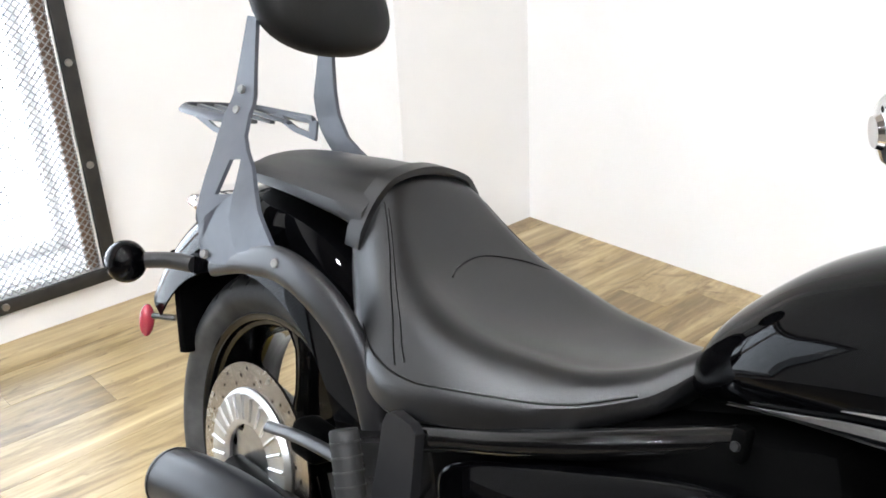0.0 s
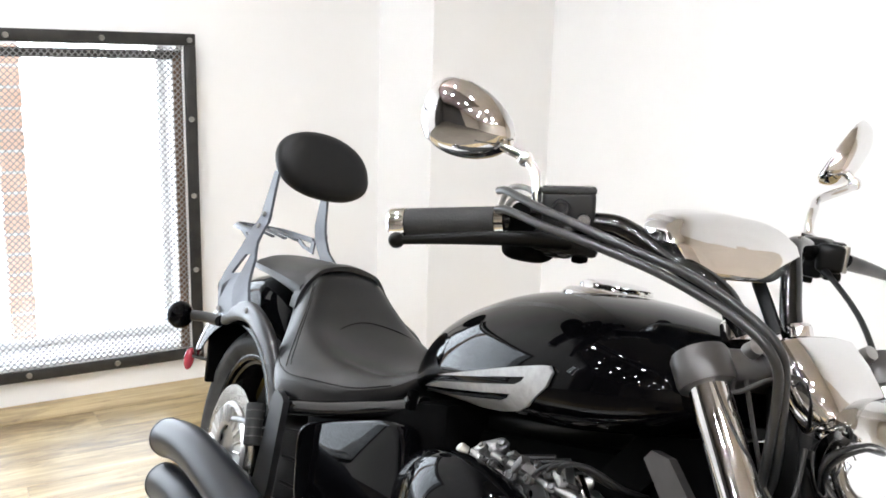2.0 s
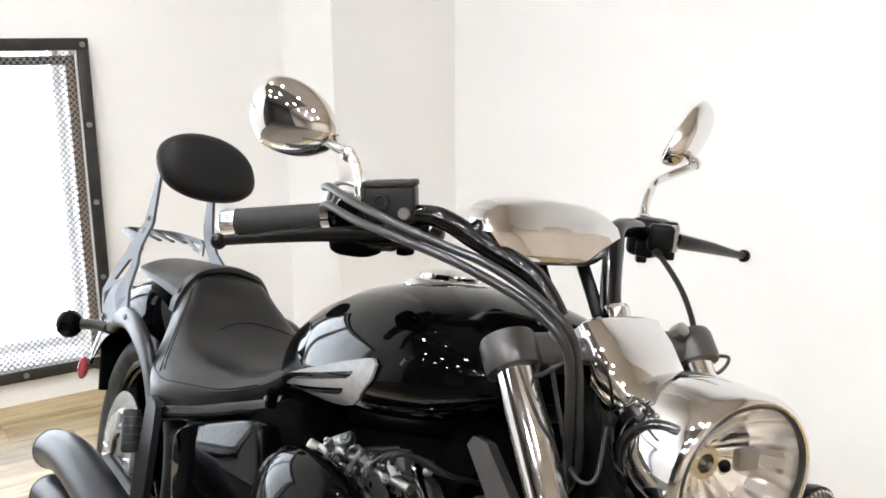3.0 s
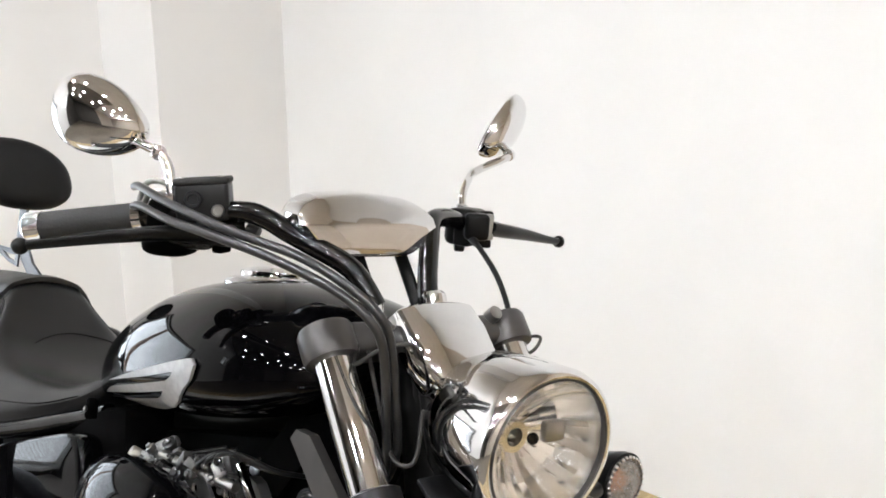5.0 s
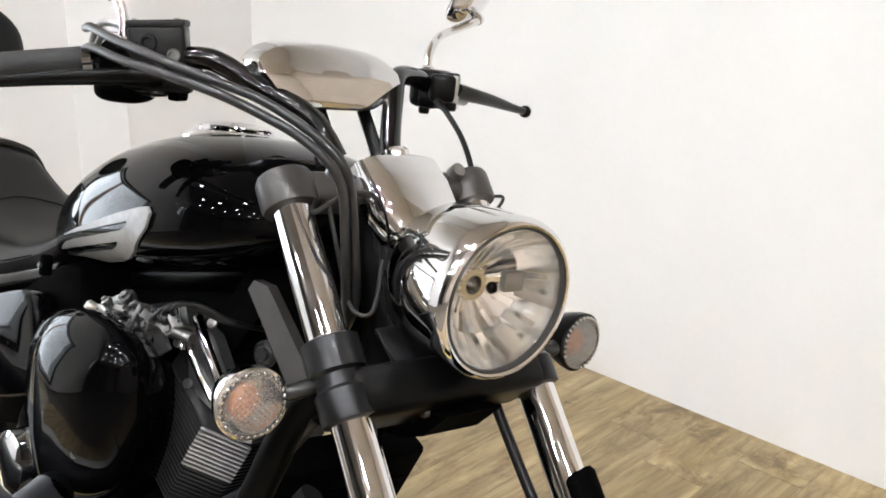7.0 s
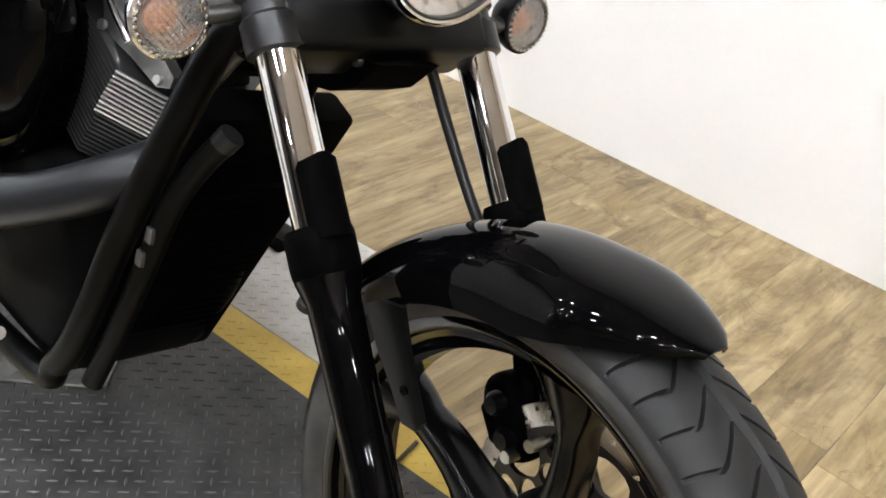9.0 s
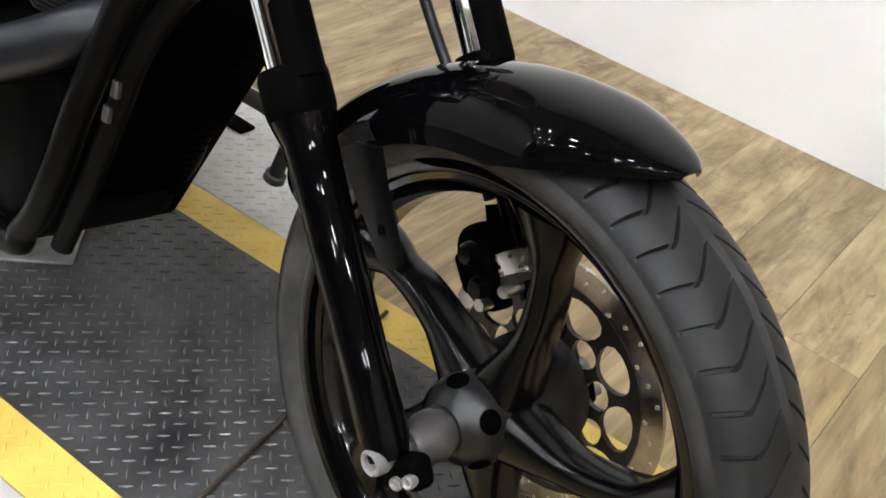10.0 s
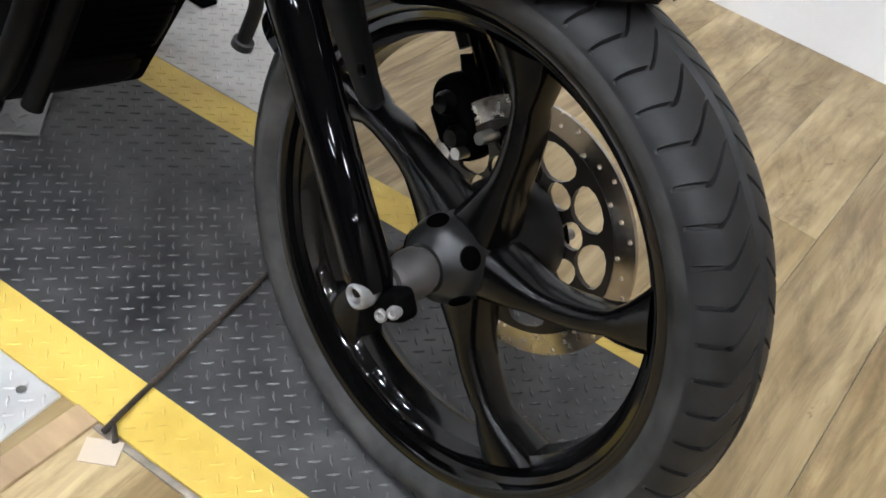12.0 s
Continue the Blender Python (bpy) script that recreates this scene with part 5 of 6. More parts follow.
FX = Vector((FD.z, 0, -FD.x)) * -1  # ahead of the leg, square to it
for sg in (-1, 1):
    leg = part("fork_tube", lathe([(0.0, 0.30), (0.0205, 0.30), (0.0205, 0.725), (0.0, 0.725)], on_fork(sg, 0), -FD, 28), CHROME, moto, "chrome fork tube", True)
    slider = part("fork_slider", lathe([(0.0, -0.02), (0.018, -0.018), (0.022, 0.0), (0.0215, 0.06), (0.022, 0.2), (0.0235, 0.253), (0.0285, 0.271), (0.0295, 0.279), (0.0295, 0.309), (0.027, 0.313), (0.0, 0.313)], on_fork(sg, 0), -FD, 28), PAINT, moto, "gloss black fork slider", True)
    part("slider_collar", lathe([(0.026, 0.265), (0.0298, 0.277), (0.0303, 0.283), (0.0303, 0.309), (0.028, 0.3155), (0.0215, 0.3165)], on_fork(sg, 0), -FD, 28), MATT, slider, "satin black collar", True)
    guard_rows = []
    for k in range(17):
        u = k / 16
        d = 0.303 + 0.07 * u
        ro, ri = [], []
        span = radians(86) * math.sqrt(max(0.02, 1 - max(0, (u - 0.86) / 0.14) ** 2))
        for q in range(13):
            a = -span + 2 * span * q / 12
            off = FX * math.cos(a) + Vector((0, 1, 0)) * math.sin(a)
            ro.append(on_fork(sg, d) + FX * 0.0155 + off * 0.0195)
            ri.append(on_fork(sg, d) + FX * 0.0155 + off * 0.0165)
        guard_rows.append(ro + ri[::-1])
    part("fork_guard", loft(guard_rows), MATT, moto, "satin black fork guard", True)
    part("axle_bolt", lathe([(0.0, 0.003), (0.0065, 0.003), (0.0075, 0.009), (0.0095, 0.0105), (0.0115, 0.009), (0.0125, 0.004), (0.0125, -0.004)], (1.682, sg * 0.132 - 0.006, 0.294), (0, sg, 0), 22), BOLTGREY, slider, front=True)
    part("axle_lug", block((0.036, 0.026, 0.03), Matrix.Translation((1.702, sg * 0.111 - 0.006, 0.289)) @ Matrix.Rotation(radians(-35), 4, "Y"), 0.008, 3), MATT, slider, front=True)
    for p in ((1.702, 0.282), (1.714, 0.294)):
        part("pinch_bolt", lathe([(0.0, 0.004), (0.003, 0.004), (0.0045, 0.006), (0.006, 0.005), (0.006, -0.003)], (p[0], sg * 0.123 - 0.006, p[1]), (0.2, sg, 0.1), 14), BOLTGREY, slider, front=True)
    part("clamp_ring", lathe([(0.0215, 0.467), (0.027, 0.469), (0.0275, 0.475), (0.0275, 0.497), (0.0235, 0.501), (0.0235, 0.513), (0.0285, 0.516), (0.0285, 0.547), (0.0215, 0.55)], on_fork(sg, 0), -FD, 28), STRUT, moto, "graphite lower fork clamp", True)
    part("fork_top_cover", lathe([(0.0215, 0.687), (0.028, 0.688), (0.0295, 0.693), (0.0295, 0.719), (0.027, 0.724), (0.0, 0.725)], on_fork(sg, 0), -FD, 32), CLAMP, moto, "graphite upper fork cover", True)
axle = part("front_axle", tube([(1.682, -0.135, 0.294), (1.682, 0.135, 0.294)], 0.011, 16), STEEL, moto, front=True)
part("spacer", lathe([(0.0115, 0.0), (0.018, 0.0), (0.021, 0.006), (0.021, 0.02), (0.0235, 0.024), (0.0235, 0.036), (0.02, 0.038), (0.02, 0.047), (0.0115, 0.047)], (1.682, -0.108, 0.294), (0, 1, 0), 24), CLAMP, axle, front=True)


def yoke(dist, depth, height, reach):
    """A clamp plate across both fork legs."""
    m = Matrix((FX, Vector((0, 1, 0)), -FD)).transposed().to_4x4()
    m.translation = on_fork(0, dist) - FX * reach
    return block((depth, 0.235, height), m, 0.012, 3)


part("lower_yoke", yoke(0.490, 0.075, 0.05, 0.01), SATIN, moto, "satin black lower fork yoke", True)
upper = part("upper_yoke", yoke(0.707, 0.052, 0.036, 0.006), CLAMP, moto, "graphite upper fork yoke", True)
for sg in (-1, 1):
    part("clamp_bolt", lathe([(0.0, 0.008), (0.008, 0.007), (0.009, 0.0), (0.009, -0.006)], Vector((1.230, sg * 0.078, 0.873)) + FX * 0.004, FX, 18), STEEL, upper, front=True)

# front fender
part("front_fender", fender(FW_C, 0.317, np.linspace(radians(71.8), radians(156), 44),
     lambda p: 0.076 * min(1.0, max(0.02, (p - radians(71.3)) / radians(16))) ** 0.5,
     lambda p: 0.062 * min(1.0, max(0.05, (p - radians(71.3)) / radians(24))) ** 0.7), PAINT, moto, "gloss black front fender", True)
for sg in (-1, 1):
    part("fender_bracket", sheet([(1.507, 0.490), (1.522, 0.503), (1.552, 0.512), (1.570, 0.481), (1.607, 0.431), (1.602, 0.420), (1.584, 0.416), (1.560, 0.440), (1.538, 0.457)], [circle(1.578, 0.446, 0.006, 12)], 0.006, Matrix.Translation((0, sg * 0.088 + 0.003, 0)) @ Matrix.Rotation(radians(90), 4, "X"), 0.001), SATIN, moto, "flat black fender bracket", True, smooth=False)
part("fender_clip", ellipsoid((1.626, -0.01, 0.594), (0.02, 0.012, 0.008)), PAINT, moto, front=True)

# headlight
HL = Vector((1.425, -0.005, 0.79))
HD = Vector((1, 0, -0.06)).normalized()
shell = lathe([(0.0, -0.135), (0.03, -0.132), (0.056, -0.115), (0.070, -0.085), (0.0765, -0.045), (0.0785, -0.012), (0.0795, 0.0), (0.0785, 0.005), (0.0765, 0.0085), (0.0735, 0.0098), (0.0712, 0.0088), (0.0698, 0.005), (0.0696, -0.006), (0.072, -0.02)], HL, HD, 56, caps=False)
head = part("headlight", shell, CHROME, moto, "round chrome headlight", True)
bowl = []
for r, h in ((0.0693, 0.002), (0.063, -0.010), (0.055, -0.022), (0.046, -0.034), (0.033, -0.044), (0.018, -0.051), (0.006, -0.054)):
    ring = []
    for q in range(72):
        a = 2 * math.pi * q / 72
        flute = 0.003 * (1 if (q // 3) % 2 else -0.4) * (1 if abs(math.sin(a)) > 0.35 else 0.3) * min(1.0, (0.0685 - r) / 0.012)
        ring.append(axis_matrix(HL, HD) @ Vector((r * math.cos(a), r * math.sin(a), h + flute)))
    bowl.append(ring)
part("reflector_bowl", loft(bowl, caps=False), REFLECTOR, head, "faceted silver reflector", True, angle=14)
part("bulb_cap", block((0.010, 0.025, 0.02), Matrix.Translation(HL + Vector((-0.014, 0.020, 0.012))), 0.003, 2), STEEL, head, "dark square bulb shield", True)
part("bulb_ring", lathe([(0.009, -0.004), (0.009, 0.0), (0.015, 0.0), (0.016, -0.004), (0.016, -0.03), (0.009, -0.03)], HL + Vector((-0.012, -0.028, 0.012)), HD, 24, closed=True), CHROME, head, front=True)
part("bulb", lathe([(0.0, 0.0), (0.005, -0.001), (0.007, -0.006), (0.007, -0.04), (0.0, -0.04)], HL + Vector((-0.012, -0.028, 0.012)), HD, 20), GLASS, head, front=True)
part("bulb_tip", ellipsoid(HL + Vector((-0.012, -0.006, 0.008)), (0.005, 0.006, 0.006), u=14, v=8), MATT, head, front=True)
lens = part("lens", lathe([(0.0, 0.014), (0.03, 0.0125), (0.052, 0.0085), (0.0685, 0.0035), (0.0693, 0.0005), (0.052, 0.0055), (0.03, 0.0095), (0.0, 0.011)], HL, HD, 48), GLASS, head, "clear glass headlight lens", True)
lens.visible_shadow = False
part("rim_seal", lathe([(0.0684, 0.002), (0.0684, 0.0088), (0.0693, 0.0096), (0.0702, 0.0085), (0.0702, 0.002)], HL, HD, 56, closed=True), CLAMP, head, front=True)
part("headlight_mount", tube([(1.335, 0.0, 0.70), (1.35, 0.0, 0.72), (1.37, 0, 0.735)], 0.02, 12), SATIN, moto, front=True)

# front turn signals
for sg in (-1, 1):
    c = Vector((1.328 if sg < 0 else 1.333, sg * 0.205, 0.682 if sg < 0 else 0.695))
    d = Vector((1, sg * 0.08, 0)).normalized()
    sig = part("front_turn_signal", lathe([(0.0, -0.036), (0.017, -0.034), (0.029, -0.022), (0.0342, -0.005), (0.0348, 0.004), (0.031, 0.006), (0.030, -0.005), (0.019, -0.017), (0.0, -0.024)], c, d, 36), CHROME if sg < 0 else SATIN, moto, "round front turn signal with clear lens", True)
    part("reflector", lathe([(0.0305, 0.002), (0.023, -0.010), (0.012, -0.016), (0.0, -0.0165)], c, d, 26, caps=False), REFLECTOR, sig, front=True)
    part("amber_bulb", ellipsoid(c - d * 0.004 + Vector((0, -0.004, 0.0)), (0.006, 0.0135, 0.015)), AMBER, sig, "amber bulb behind the lens", True)
    ln = part("lens", lathe([(0.0, 0.014), (0.014, 0.0128), (0.023, 0.009), (0.0265, 0.006), (0.026, 0.003), (0.0, 0.008)], c, d, 28), RIBBED, sig, "clear cross-hatched lens", True)
    ln.visible_shadow = False
    side_u = d.cross(Vector((0, 0, 1))).normalized()
    up_v = side_u.cross(d)
    for q in range(-4, 5):  # raised hatching on the lens
        half = math.sqrt(0.022 ** 2 - (0.0045 * q) ** 2)
        for e, f in (((side_u + up_v).normalized(), (side_u - up_v).normalized()), ((side_u - up_v).normalized(), (side_u + up_v).normalized())):
            pts = [c + d * (0.0139 - 7.5 * ((0.0045 * q) ** 2 + (half * w) ** 2)) + e * 0.0045 * q + f * half * w for w in (-1, -0.5, 0, 0.5, 1)]
            part("lens_rib", tube(pts, 0.0006, 5, 2), RIBBED, sig, front=True)
    part("lens_ring", lathe([(0.0265, 0.007), (0.029, 0.0085), (0.0325, 0.006), (0.033, 0.001), (0.0265, 0.001)], c, d, 32, closed=True), RIBBED, sig, "ribbed clear rim", True)
    for q in range(30):
        a = 2 * math.pi * q / 30
        side_v = side_u * math.cos(a) + up_v * math.sin(a)
        part("rim_bead", ellipsoid(c + d * 0.0072 + side_v * 0.0298, (0.0022, 0.0022, 0.0022), u=8, v=6), CHROME, sig, front=True)
    part("stalk", tube([c + Vector((-0.012, -sg * 0.018, 0)), (1.335, sg * 0.16, 0.69), (1.335, sg * 0.12, 0.70)], 0.008, 10), BOLTBLACK, sig, front=True)

# chrome cover under the yoke, in front of the steering head
cov_rows = []
for d, w, t in ((0.72, 0.042, 0.0), (0.715, 0.049, 0.006), (0.685, 0.051, 0.014), (0.655, 0.049, 0.018), (0.631, 0.038, 0.016), (0.624, 0.028, 0.008)):
    ring = []
    for q in range(28):
        a = 2 * math.pi * q / 28
        c, s = math.cos(a), math.sin(a)
        ring.append(on_fork(0, d) + FX * (0.03 + t + 0.026 * math.copysign(abs(c) ** 0.5, c)) + Vector((0, -0.009 + w * math.copysign(abs(s) ** 0.6, s), 0)))
    cov_rows.append(ring)
part("steering_head_cover", loft(cov_rows), CHROME, moto, "chrome cover between the fork tubes", True)

# handlebar
for sg in (-1, 1):
    if sg < 0:
        path = [(1.190, -0.052, 0.882), (1.185, -0.057, 0.893), (1.177, -0.062, 0.905), (1.165, -0.068, 0.918), (1.149, -0.08, 0.929), (1.117, -0.095, 0.940), (1.092, -0.115, 0.953), (1.075, -0.133, 0.965), (1.055, -0.152, 0.970), (1.01, -0.195, 0.962), (0.957, -0.245, 0.952), (0.876, -0.340, 0.929)]
    else:
        path = [(1.175, 0.03, 0.880), (1.170, 0.031, 0.886), (1.153, 0.04, 0.908), (1.129, 0.056, 0.942), (1.101, 0.078, 0.968), (1.072, 0.12, 0.970), (1.045, 0.162, 0.962), (1.0, 0.208, 0.955), (0.957, 0.262, 0.948), (0.90, 0.345, 0.937)]
    bar = part("handlebar", tube(path, 0.0122, 16, 6), RAIL, moto, "glossy black pulled-back handlebar", True)
    g0 = Vector((0.957, sg * 0.242, 0.952))
    gd = (Vector((0.870, sg * 0.345, 0.928)) - g0).normalized()
    part("grip", lathe([(0.0115, 0.0), (0.0165, 0.0), (0.017, 0.003), (0.017, 0.11), (0.0115, 0.112)], g0, gd, 24, closed=True), GRIP, bar, "black rubber grip", True)
    part("bar_end", lathe([(0.0, 0.137), (0.008, 0.137), (0.0095, 0.134), (0.015, 0.133), (0.018, 0.13), (0.0185, 0.114), (0.0175, 0.111), (0.0, 0.111)], g0, gd, 24), CHROME, bar, "chrome bar end", True)
    part("grip_collar", lathe([(0.012, -0.012), (0.019, -0.012), (0.0195, -0.002), (0.012, 0.0)], g0, gd, 24, closed=True), CHROME, bar, "chrome grip collar", True)
    hx = Vector((1.012, -0.19, 0.94) if sg < 0 else (1.03, 0.185, 0.955))
    hm = Matrix.Translation(hx) @ Matrix.Rotation(sg * radians(-57), 4, "Z")
    house = part("switch_housing", block((0.05, 0.045, 0.034) if sg < 0 else (0.06, 0.046, 0.05), hm, 0.011, 3), SATIN, moto, "black handlebar switch housing", True)
    part("lever_perch", block((0.075, 0.026, 0.024), Matrix.Translation((1.035, sg * 0.19, 0.942)) @ Matrix.Rotation(sg * radians(-57), 4, "Z"), 0.006), SATIN, house, front=True)
    part("switch", block((0.014, 0.012, 0.01), Matrix.Translation((1.01, sg * 0.215, 0.932)), 0.003), SATIN, house, front=True)
    lever_pts = [(1.045, sg * 0.19, 0.944), (1.035, sg * 0.225, 0.943), (1.010, sg * 0.28, 0.936), (0.988, sg * 0.33, 0.927), (0.974, sg * 0.362, 0.921)] if sg < 0 else [(1.075, 0.19, 0.957), (1.058, 0.235, 0.951), (1.034, 0.29, 0.944), (1.008, 0.35, 0.935), (0.989, 0.394, 0.929)]
    lever = part("brake_lever" if sg < 0 else "clutch_lever", tube(lever_pts, (0.0115, 0.011, 0.0095, 0.007, 0.006), 12, 6, flat=0.75), SATIN, moto, "black hand lever with ball end", True)
    part("ball_end", ellipsoid((0.970, -0.368, 0.920) if sg < 0 else (0.986, 0.400, 0.9285), (0.0095, 0.0095, 0.0095), u=16, v=10), SATIN, lever, front=True)
    # mirrors
    if sg < 0:
        stem_pts = [(1.006, -0.217, 0.972), (1.000, -0.217, 0.995), (0.990, -0.218, 1.016), (0.972, -0.223, 1.029), (0.945, -0.236, 1.038), (0.915, -0.252, 1.050)]
        middle, along, face = Vector((0.895, -0.268, 1.063)), Vector((-0.75, -0.616, 0.237)), Vector((0.60, -0.74, -0.20))
    else:
        stem_pts = [(1.010, 0.19, 0.972), (1.000, 0.197, 0.995), (0.985, 0.215, 1.014), (0.957, 0.250, 1.028), (0.955, 0.300, 1.048), (0.950, 0.317, 1.056), (0.930, 0.318, 1.070), (0.915, 0.325, 1.082)]
        middle, along, face = Vector((0.897, 0.338, 1.095)), Vector((-0.343, 0.76, 0.552)), Vector((0.62, 0.70, -0.30))
    along.normalize()
    face = (face - along * face.dot(along)).normalized()
    across = face.cross(along)
    if across.z < 0:
        across.negate()

    def mirror_ring(depth, k):
        """A teardrop outline, blunt at the outer end and narrow at the stem."""
        ring = []
        for q in range(40):
            a = 2 * math.pi * q / 40
            c, t = math.cos(a), math.sin(a)
            ring.append(middle + face * depth + along * 0.0655 * k * math.copysign(abs(c) ** 0.92, c) + across * 0.0465 * k * math.copysign(abs(t) ** 0.88, t) * (1.0 + 0.24 * c - 0.06 * c * c))
        return ring

    mir = part("mirror", loft([mirror_ring(d, k) for d, k in ((-0.007, 0.93), (-0.006, 0.985), (-0.002, 1.0), (0.004, 0.985), (0.012, 0.92), (0.019, 0.80), (0.025, 0.62), (0.0285, 0.42), (0.030, 0.2), (0.0305, 0.03))]), CHROME, moto, "chrome teardrop rear-view mirror", True, angle=70)
    part("mirror_glass", loft([mirror_ring(d, k) for d, k in ((-0.0072, 0.92), (-0.0085, 0.915))]), MIRROR, mir, front=True)
    part("stem", tube(stem_pts, 0.0058, 14, 6), CHROME, mir, "chrome mirror stem", True)
    part("stem_joint", ellipsoid(stem_pts[-3], (0.0095, 0.0095, 0.0095), u=16, v=10), CHROME, mir, front=True)
    part("stem_nut", lathe([(0.006, 0.0), (0.0095, 0.0), (0.0095, 0.012), (0.006, 0.014)], (stem_pts[0][0], stem_pts[0][1], 0.970), (0, 0, 1), 6, closed=True), CHROME, mir, front=True)
    part("riser_clamp", lathe([(0.0, 0.0), (0.015, 0.0), (0.016, 0.004), (0.016, 0.018), (0.012, 0.022), (0.0, 0.022)], (1.181, -0.053 if sg < 0 else 0.034, 0.872), (-0.4, 0, 1), 20), CHROME, moto, "chrome handlebar riser cap", True)
RES_M = Matrix.Translation((1.021, -0.184, 0.978)) @ Matrix.Rotation(radians(-30), 4, "Z") @ Matrix.Rotation(radians(7), 4, "X")
res = part("brake_reservoir", block((0.044, 0.060, 0.044), RES_M, 0.005, 3), HOSE, moto, "black brake fluid reservoir with sight glass", True)
part("reservoir_lid", block((0.047, 0.062, 0.008), RES_M @ Matrix.Translation((0, 0, 0.0235)), 0.003, 3), GRIP, res, "dusty flat lid", front=True)
for y, z, r in ((-0.009, 0.004, 0.0098), (0.017, -0.010, 0.0072)):
    part("sight_glass" if y < 0 else "plug", lathe([(0.0, 0.0008), (r * 0.55, 0.0008), (r * 0.62, 0.0035), (r * 0.9, 0.0035), (r, 0.002), (r, -0.003)], RES_M @ Vector((0.0225, y, z)), RES_M.to_3x3() @ Vector((1, 0, 0)), 22), STRUT if y < 0 else STEEL, res, front=True)
for y in (-0.022, 0.022):
    part("lid_screw", lathe([(0.0, 0.0015), (0.003, 0.0015), (0.0035, 0.0)], RES_M @ Vector((0.015, y, 0.0275)), (0, 0, 1), 12), STEEL, res, front=True)

part("master_cylinder", tube([(1.035, -0.14, 0.952), (1.02, -0.175, 0.95), (1.005, -0.205, 0.945)], (0.011, 0.014, 0.012), 14, 4), SATIN, moto, "black brake master cylinder", True)
part("banjo_bolt", lathe([(0.0, 0.01), (0.006, 0.009), (0.007, 0.004), (0.007, -0.006)], (1.045, -0.135, 0.948), (0.7, 0.5, -0.2), 12), BOLTBLACK, moto, front=True)

G_M = Matrix.Translation((0.978, -0.214, 0.953)) @ Matrix.Rotation(radians(50), 4, "Z")
throttle = part("throttle_housing", block((0.034, 0.046, 0.052), G_M, 0.012, 3), MATT, moto, "black throttle housing with cable elbows", True)
part("lower_shell", ellipsoid((0.985, -0.208, 0.926), (0.036, 0.030, 0.015), Matrix.Rotation(radians(-40), 4, "Z"), power=0.7), MATT, throttle, front=True)
part("switch_button", block((0.012, 0.018, 0.012), Matrix.Translation((1.005, -0.212, 0.934)) @ Matrix.Rotation(radians(-40), 4, "Z"), 0.003, 2), GRIP, throttle, front=True)
for p in ((1.012, -0.186, 0.924), (1.018, -0.176, 0.926), (1.0, -0.222, 0.922)):
    part("screw", lathe([(0.0, 0.003), (0.003, 0.003), (0.0038, 0.001), (0.0038, -0.003)], p, (0.85, -0.5, -0.1), 14), STEEL, throttle, front=True)
for dy, dz in ((0.0, 0.0), (0.010, -0.012)):
    part("cable_elbow", tube([(0.957 + dy, -0.238, 0.945 + dz), (0.955 + dy, -0.237, 0.972 + dz), (0.962 + dy, -0.232, 0.992 + dz), (0.978 + dy, -0.222, 0.996 + dz), (1.0 + dy, -0.212, 0.990 + dz)], 0.0036, 10, 5), STEEL, throttle, "bright cable elbow", True)
part("lever_pivot", lathe([(0.0, 0.005), (0.006, 0.005), (0.0075, 0.003), (0.0075, -0.03), (0.0, -0.03)], (1.036, -0.19, 0.957), (0, 0, 1), 18), BOLTBLACK, throttle, front=True)
part("brake_switch", block((0.024, 0.014, 0.012), Matrix.Translation((1.03, -0.165, 0.926)) @ Matrix.Rotation(radians(-50), 4, "Z"), 0.003, 2), MATT, throttle, front=True)
part("switch_lever", block((0.02, 0.012, 0.02), Matrix.Translation((0.975, -0.2, 0.925)), 0.004), SATIN, moto, front=True)
# gauge pod
g_rows = []
for x, g in ((1.05, 0.3), (1.054, 0.7), (1.066, 0.93), (1.085, 1.0), (1.118, 1.0), (1.1235, 0.985), (1.127, 0.955), (1.1285, 0.9), (1.129, 0.5), (1.1292, 0.02)):
    ring = []
    for q in range(44):
        a = 2 * math.pi * q / 44
        c, s = math.cos(a), math.sin(a)
        zs = math.copysign(abs(s) ** 0.5, s)
        ys = math.copysign(abs(c) ** 0.26, c)
        half_w = float(np.interp(zs, (-1, 0.15, 1), (0.060, 0.096, 0.078)))
        z = 0.963 + g * 0.036 * zs - 0.008 * (ys * ys) * max(0.0, zs) * g
        ring.append((x - 0.12 * (z - 0.963) - 0.75 * max(0.0, z - 0.966), -0.022 + g * half_w * ys, z))
    g_rows.append(ring)
gauge = part("gauge_pod", loft(g_rows), CHROME, moto, "chrome instrument pod on the handlebar", True)
part("gauge_face", lathe([(0.0, 0.0), (0.018, 0.0), (0.019, 0.003), (0.0, 0.004)], (1.036, -0.026, 0.968), (-1, 0, 0.25), 32), MATT, gauge, front=True)
for sg in (-1, 1):
    part("gauge_bracket", tube([(1.10, sg * 0.03, 0.935), (1.13, sg * 0.03, 0.90), (1.15, sg * 0.03, 0.875)], 0.008, 8, flat=0.5), SATIN, gauge, front=True)

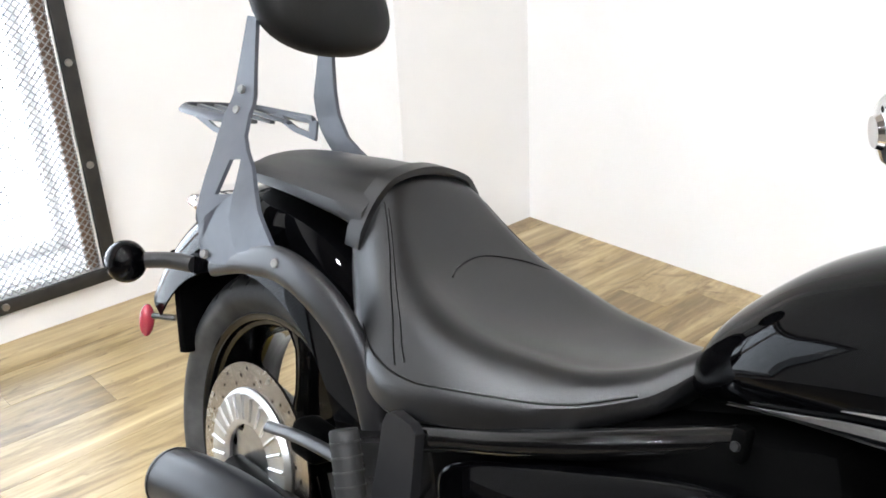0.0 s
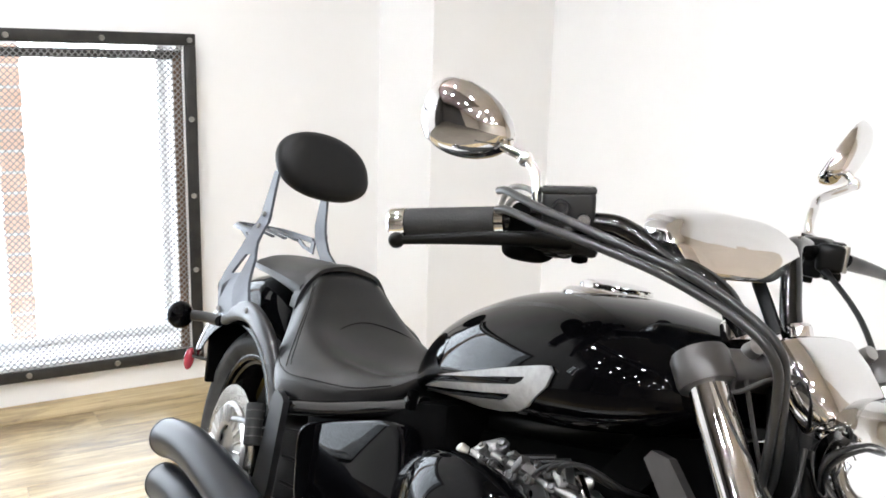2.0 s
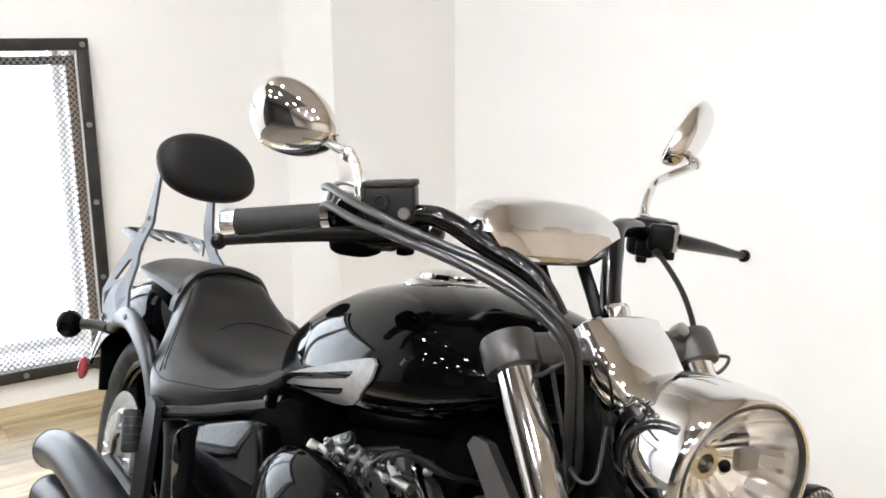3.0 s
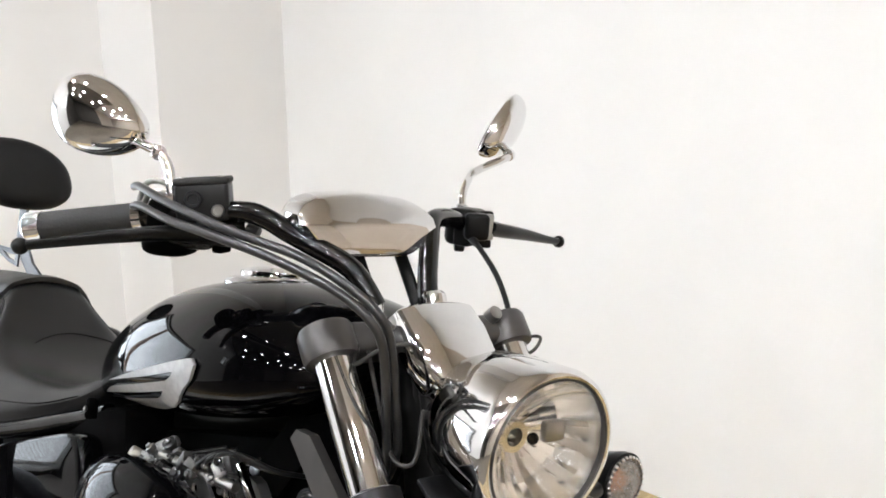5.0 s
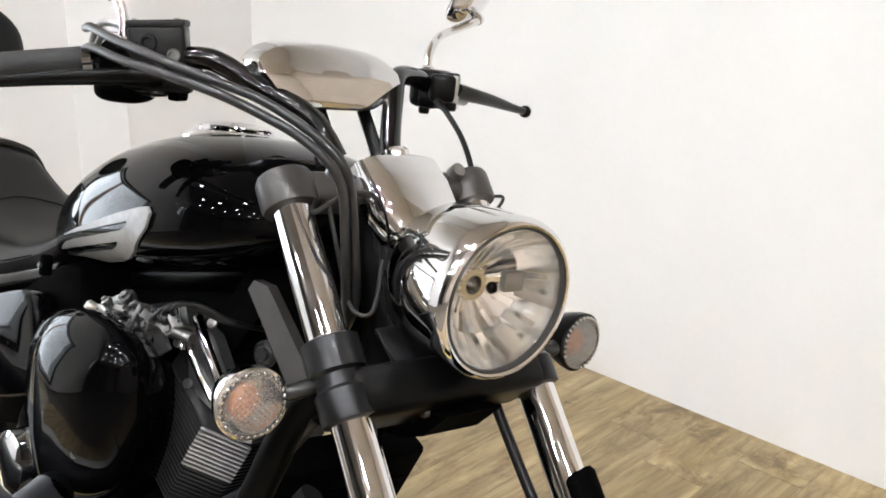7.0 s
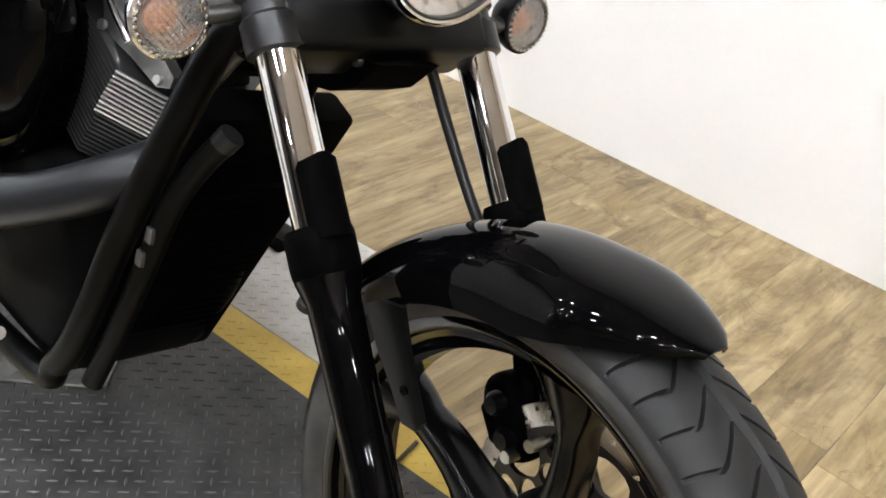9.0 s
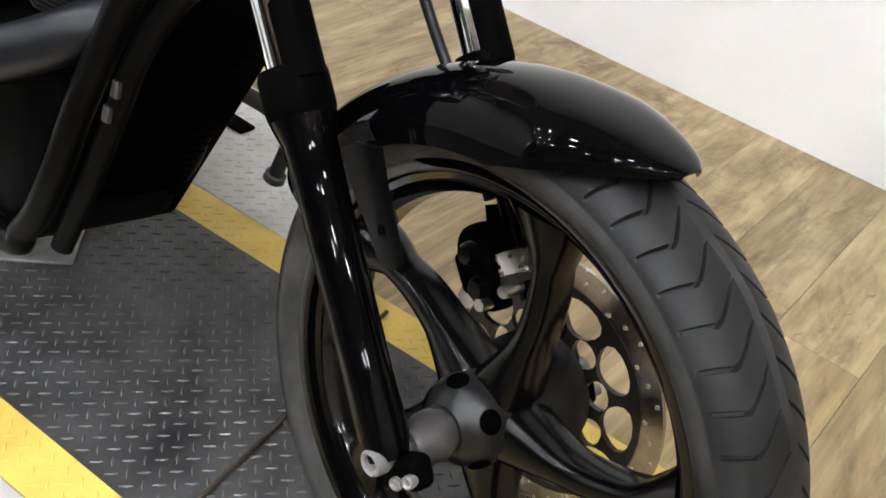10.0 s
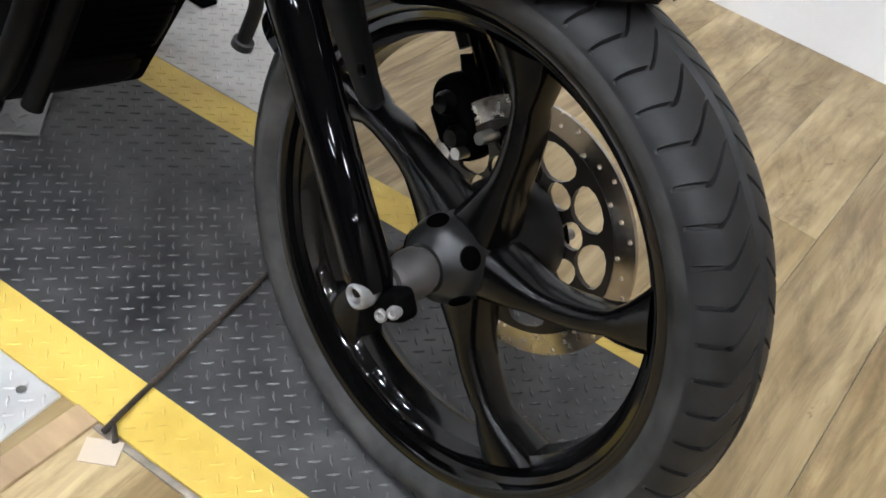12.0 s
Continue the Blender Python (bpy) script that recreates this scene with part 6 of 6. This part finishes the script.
clamp_l = part("clutch_perch", block((0.034, 0.03, 0.036), Matrix.Translation((1.062, 0.178, 0.958)) @ Matrix.Rotation(radians(57), 4, "Z"), 0.007, 3), SATIN, moto, "black clutch lever perch", True)
for p, size in (((1.045, 0.206, 0.972), (0.02, 0.016, 0.012)), ((1.05, 0.2, 0.934), (0.022, 0.014, 0.012)), ((1.04, 0.168, 0.93), (0.014, 0.02, 0.016))):
    part("switch", block(size, Matrix.Translation(p) @ Matrix.Rotation(radians(57), 4, "Z"), 0.003, 2), SATIN, clamp_l, front=True)
part("pivot_bolt", lathe([(0.0, 0.004), (0.005, 0.004), (0.006, 0.0), (0.006, -0.03), (0.0, -0.03)], (1.074, 0.19, 0.972), (0, 0, 1), 14), STEEL, clamp_l, front=True)
part("cable_boot", tube([(1.035, 0.175, 0.958), (1.055, 0.17, 0.948), (1.08, 0.167, 0.936)], (0.0075, 0.007, 0.0045), 12, 4), HOSE, moto, "rubber cable boot", True)
# cables
for pts, r, mat in (
    ([(0.962, -0.246, 0.988), (0.99, -0.248, 0.990), (1.055, -0.245, 0.981), (1.128, -0.236, 0.972), (1.178, -0.22, 0.963), (1.208, -0.199, 0.955), (1.235, -0.177, 0.947), (1.256, -0.16, 0.937), (1.278, -0.145, 0.925), (1.297, -0.132, 0.912), (1.309, -0.121, 0.898), (1.312, -0.11, 0.876), (1.305, -0.095, 0.82), (1.285, -0.075, 0.75), (1.23, -0.055, 0.69)], 0.0048, SHEATH),
    ([(0.968, -0.248, 0.966), (1.0, -0.25, 0.969), (1.084, -0.249, 0.963), (1.138, -0.239, 0.959), (1.174, -0.226, 0.954), (1.207, -0.21, 0.948), (1.232, -0.194, 0.941), (1.255, -0.175, 0.931), (1.279, -0.157, 0.920), (1.301, -0.142, 0.906), (1.314, -0.13, 0.890), (1.315, -0.118, 0.865), (1.30, -0.10, 0.80), (1.275, -0.08, 0.73), (1.22, -0.055, 0.68)], 0.0048, SHEATH),
    ([(1.045, 0.17, 0.952), (1.091, 0.165, 0.931), (1.143, 0.155, 0.902), (1.186, 0.14, 0.87), (1.218, 0.12, 0.843), (1.239, 0.10, 0.821), (1.255, 0.07, 0.74)], 0.0036, HOSE),
    ([(1.30, 0.06, 0.72), (1.35, 0.075, 0.64), (1.42, 0.083, 0.555), (1.49, 0.084, 0.49), (1.55, 0.08, 0.43)], 0.006, HOSE),
    ([(1.28, -0.05, 0.86), (1.30, -0.04, 0.76), (1.30, -0.02, 0.70), (1.27, 0.0, 0.67)], 0.009, HOSE),
    ([(1.26, -0.04, 0.85), (1.27, -0.04, 0.78), (1.24, -0.03, 0.70), (1.18, -0.02, 0.66)], 0.008, HOSE),
):
    part("control_cable", tube(pts, r, 10, 6), mat, moto, "control cable along the handlebar", True)
part("cable_guide", tube([(1.245, -0.105, 0.855), (1.26, -0.115, 0.84), (1.285, -0.10, 0.86), (1.295, -0.075, 0.865), (1.285, -0.06, 0.85)], 0.0024, 8, 6), FRAME, moto, "wire cable guide", True)
part("cable_guide", tube([(1.225, 0.125, 0.845), (1.25, 0.137, 0.85), (1.255, 0.122, 0.835), (1.235, 0.11, 0.825)], 0.002, 8, 6), FRAME, moto, "wire cable guide", True)
part("cable_guide", tube([(1.25, -0.095, 0.85), (1.275, -0.09, 0.79), (1.295, -0.085, 0.75), (1.31, -0.07, 0.75), (1.305, -0.06, 0.80)], 0.0024, 8, 6), FRAME, moto, "wire cable guide", True)
part("horn_bracket", block((0.06, 0.05, 0.006), Matrix.Translation((1.335, -0.04, 0.715)) @ Matrix.Rotation(radians(30), 4, "Y"), 0.002), STRUT, moto, front=True)
skid = part("yoke_plate", sheet([(1.284, 0.632), (1.296, 0.612), (1.33, 0.618), (1.366, 0.634), (1.40, 0.668), (1.34, 0.66)], [], 0.07, Matrix.Rotation(radians(90), 4, "X")), MATT, moto, "dark plate bolted under the lower yoke", True, smooth=False)
for x, z in ((1.315, 0.643), (1.345, 0.655), (1.37, 0.662)):
    part("bolt", bolt((x, -0.036, z), (0, -1, 0), 0.006, 0.006), STEEL, skid, front=True)

# ---- floor planks, last ----
plank_meshes = []
for k in range(3):
    bm = block((0.1474, 1.2175, 0.012), Matrix.Translation((0, 0, -0.006)), 0.0004, 1)
    me = bpy.data.meshes.new("plank")
    bm.to_mesh(me)
    bm.free()
    me.materials.append(WOOD)
    plank_meshes.append(me)
random.seed(7)
for i in range(43):
    x, y, j = -1.42 + 0.148 * i, -0.85, 0
    stop = 1.56 - 0.0664 * x  # under the long wall
    while y < stop - 0.02:
        length = min(random.uniform(0.35, 1.2175) if j == 0 else 1.2175, stop - y)
        ob = new("plank", plank_meshes[(i + j) % 3])
        ob.parent = floor
        ob.location = (x, y + length / 2, -0.0004 * random.random())
        ob.scale = (1, length / 1.2175, 1)
        y += length + 0.0005
        j += 1
# boards level with the deck on its near side
bm = block((0.1474, 0.62, 0.038), Matrix.Translation((0, 0, -0.019)), 0.0006, 1)
board = bpy.data.meshes.new("plank")
bm.to_mesh(board)
bm.free()
board.materials.append(WOOD)
for i in range(4):
    ob = new("plank", board)
    ob.parent = floor
    ob.matrix_world = LIFT_TURN @ Matrix.Translation((1.47 + 0.148 * i, LY0 - 0.0105 - 0.31, DECK - 0.001))
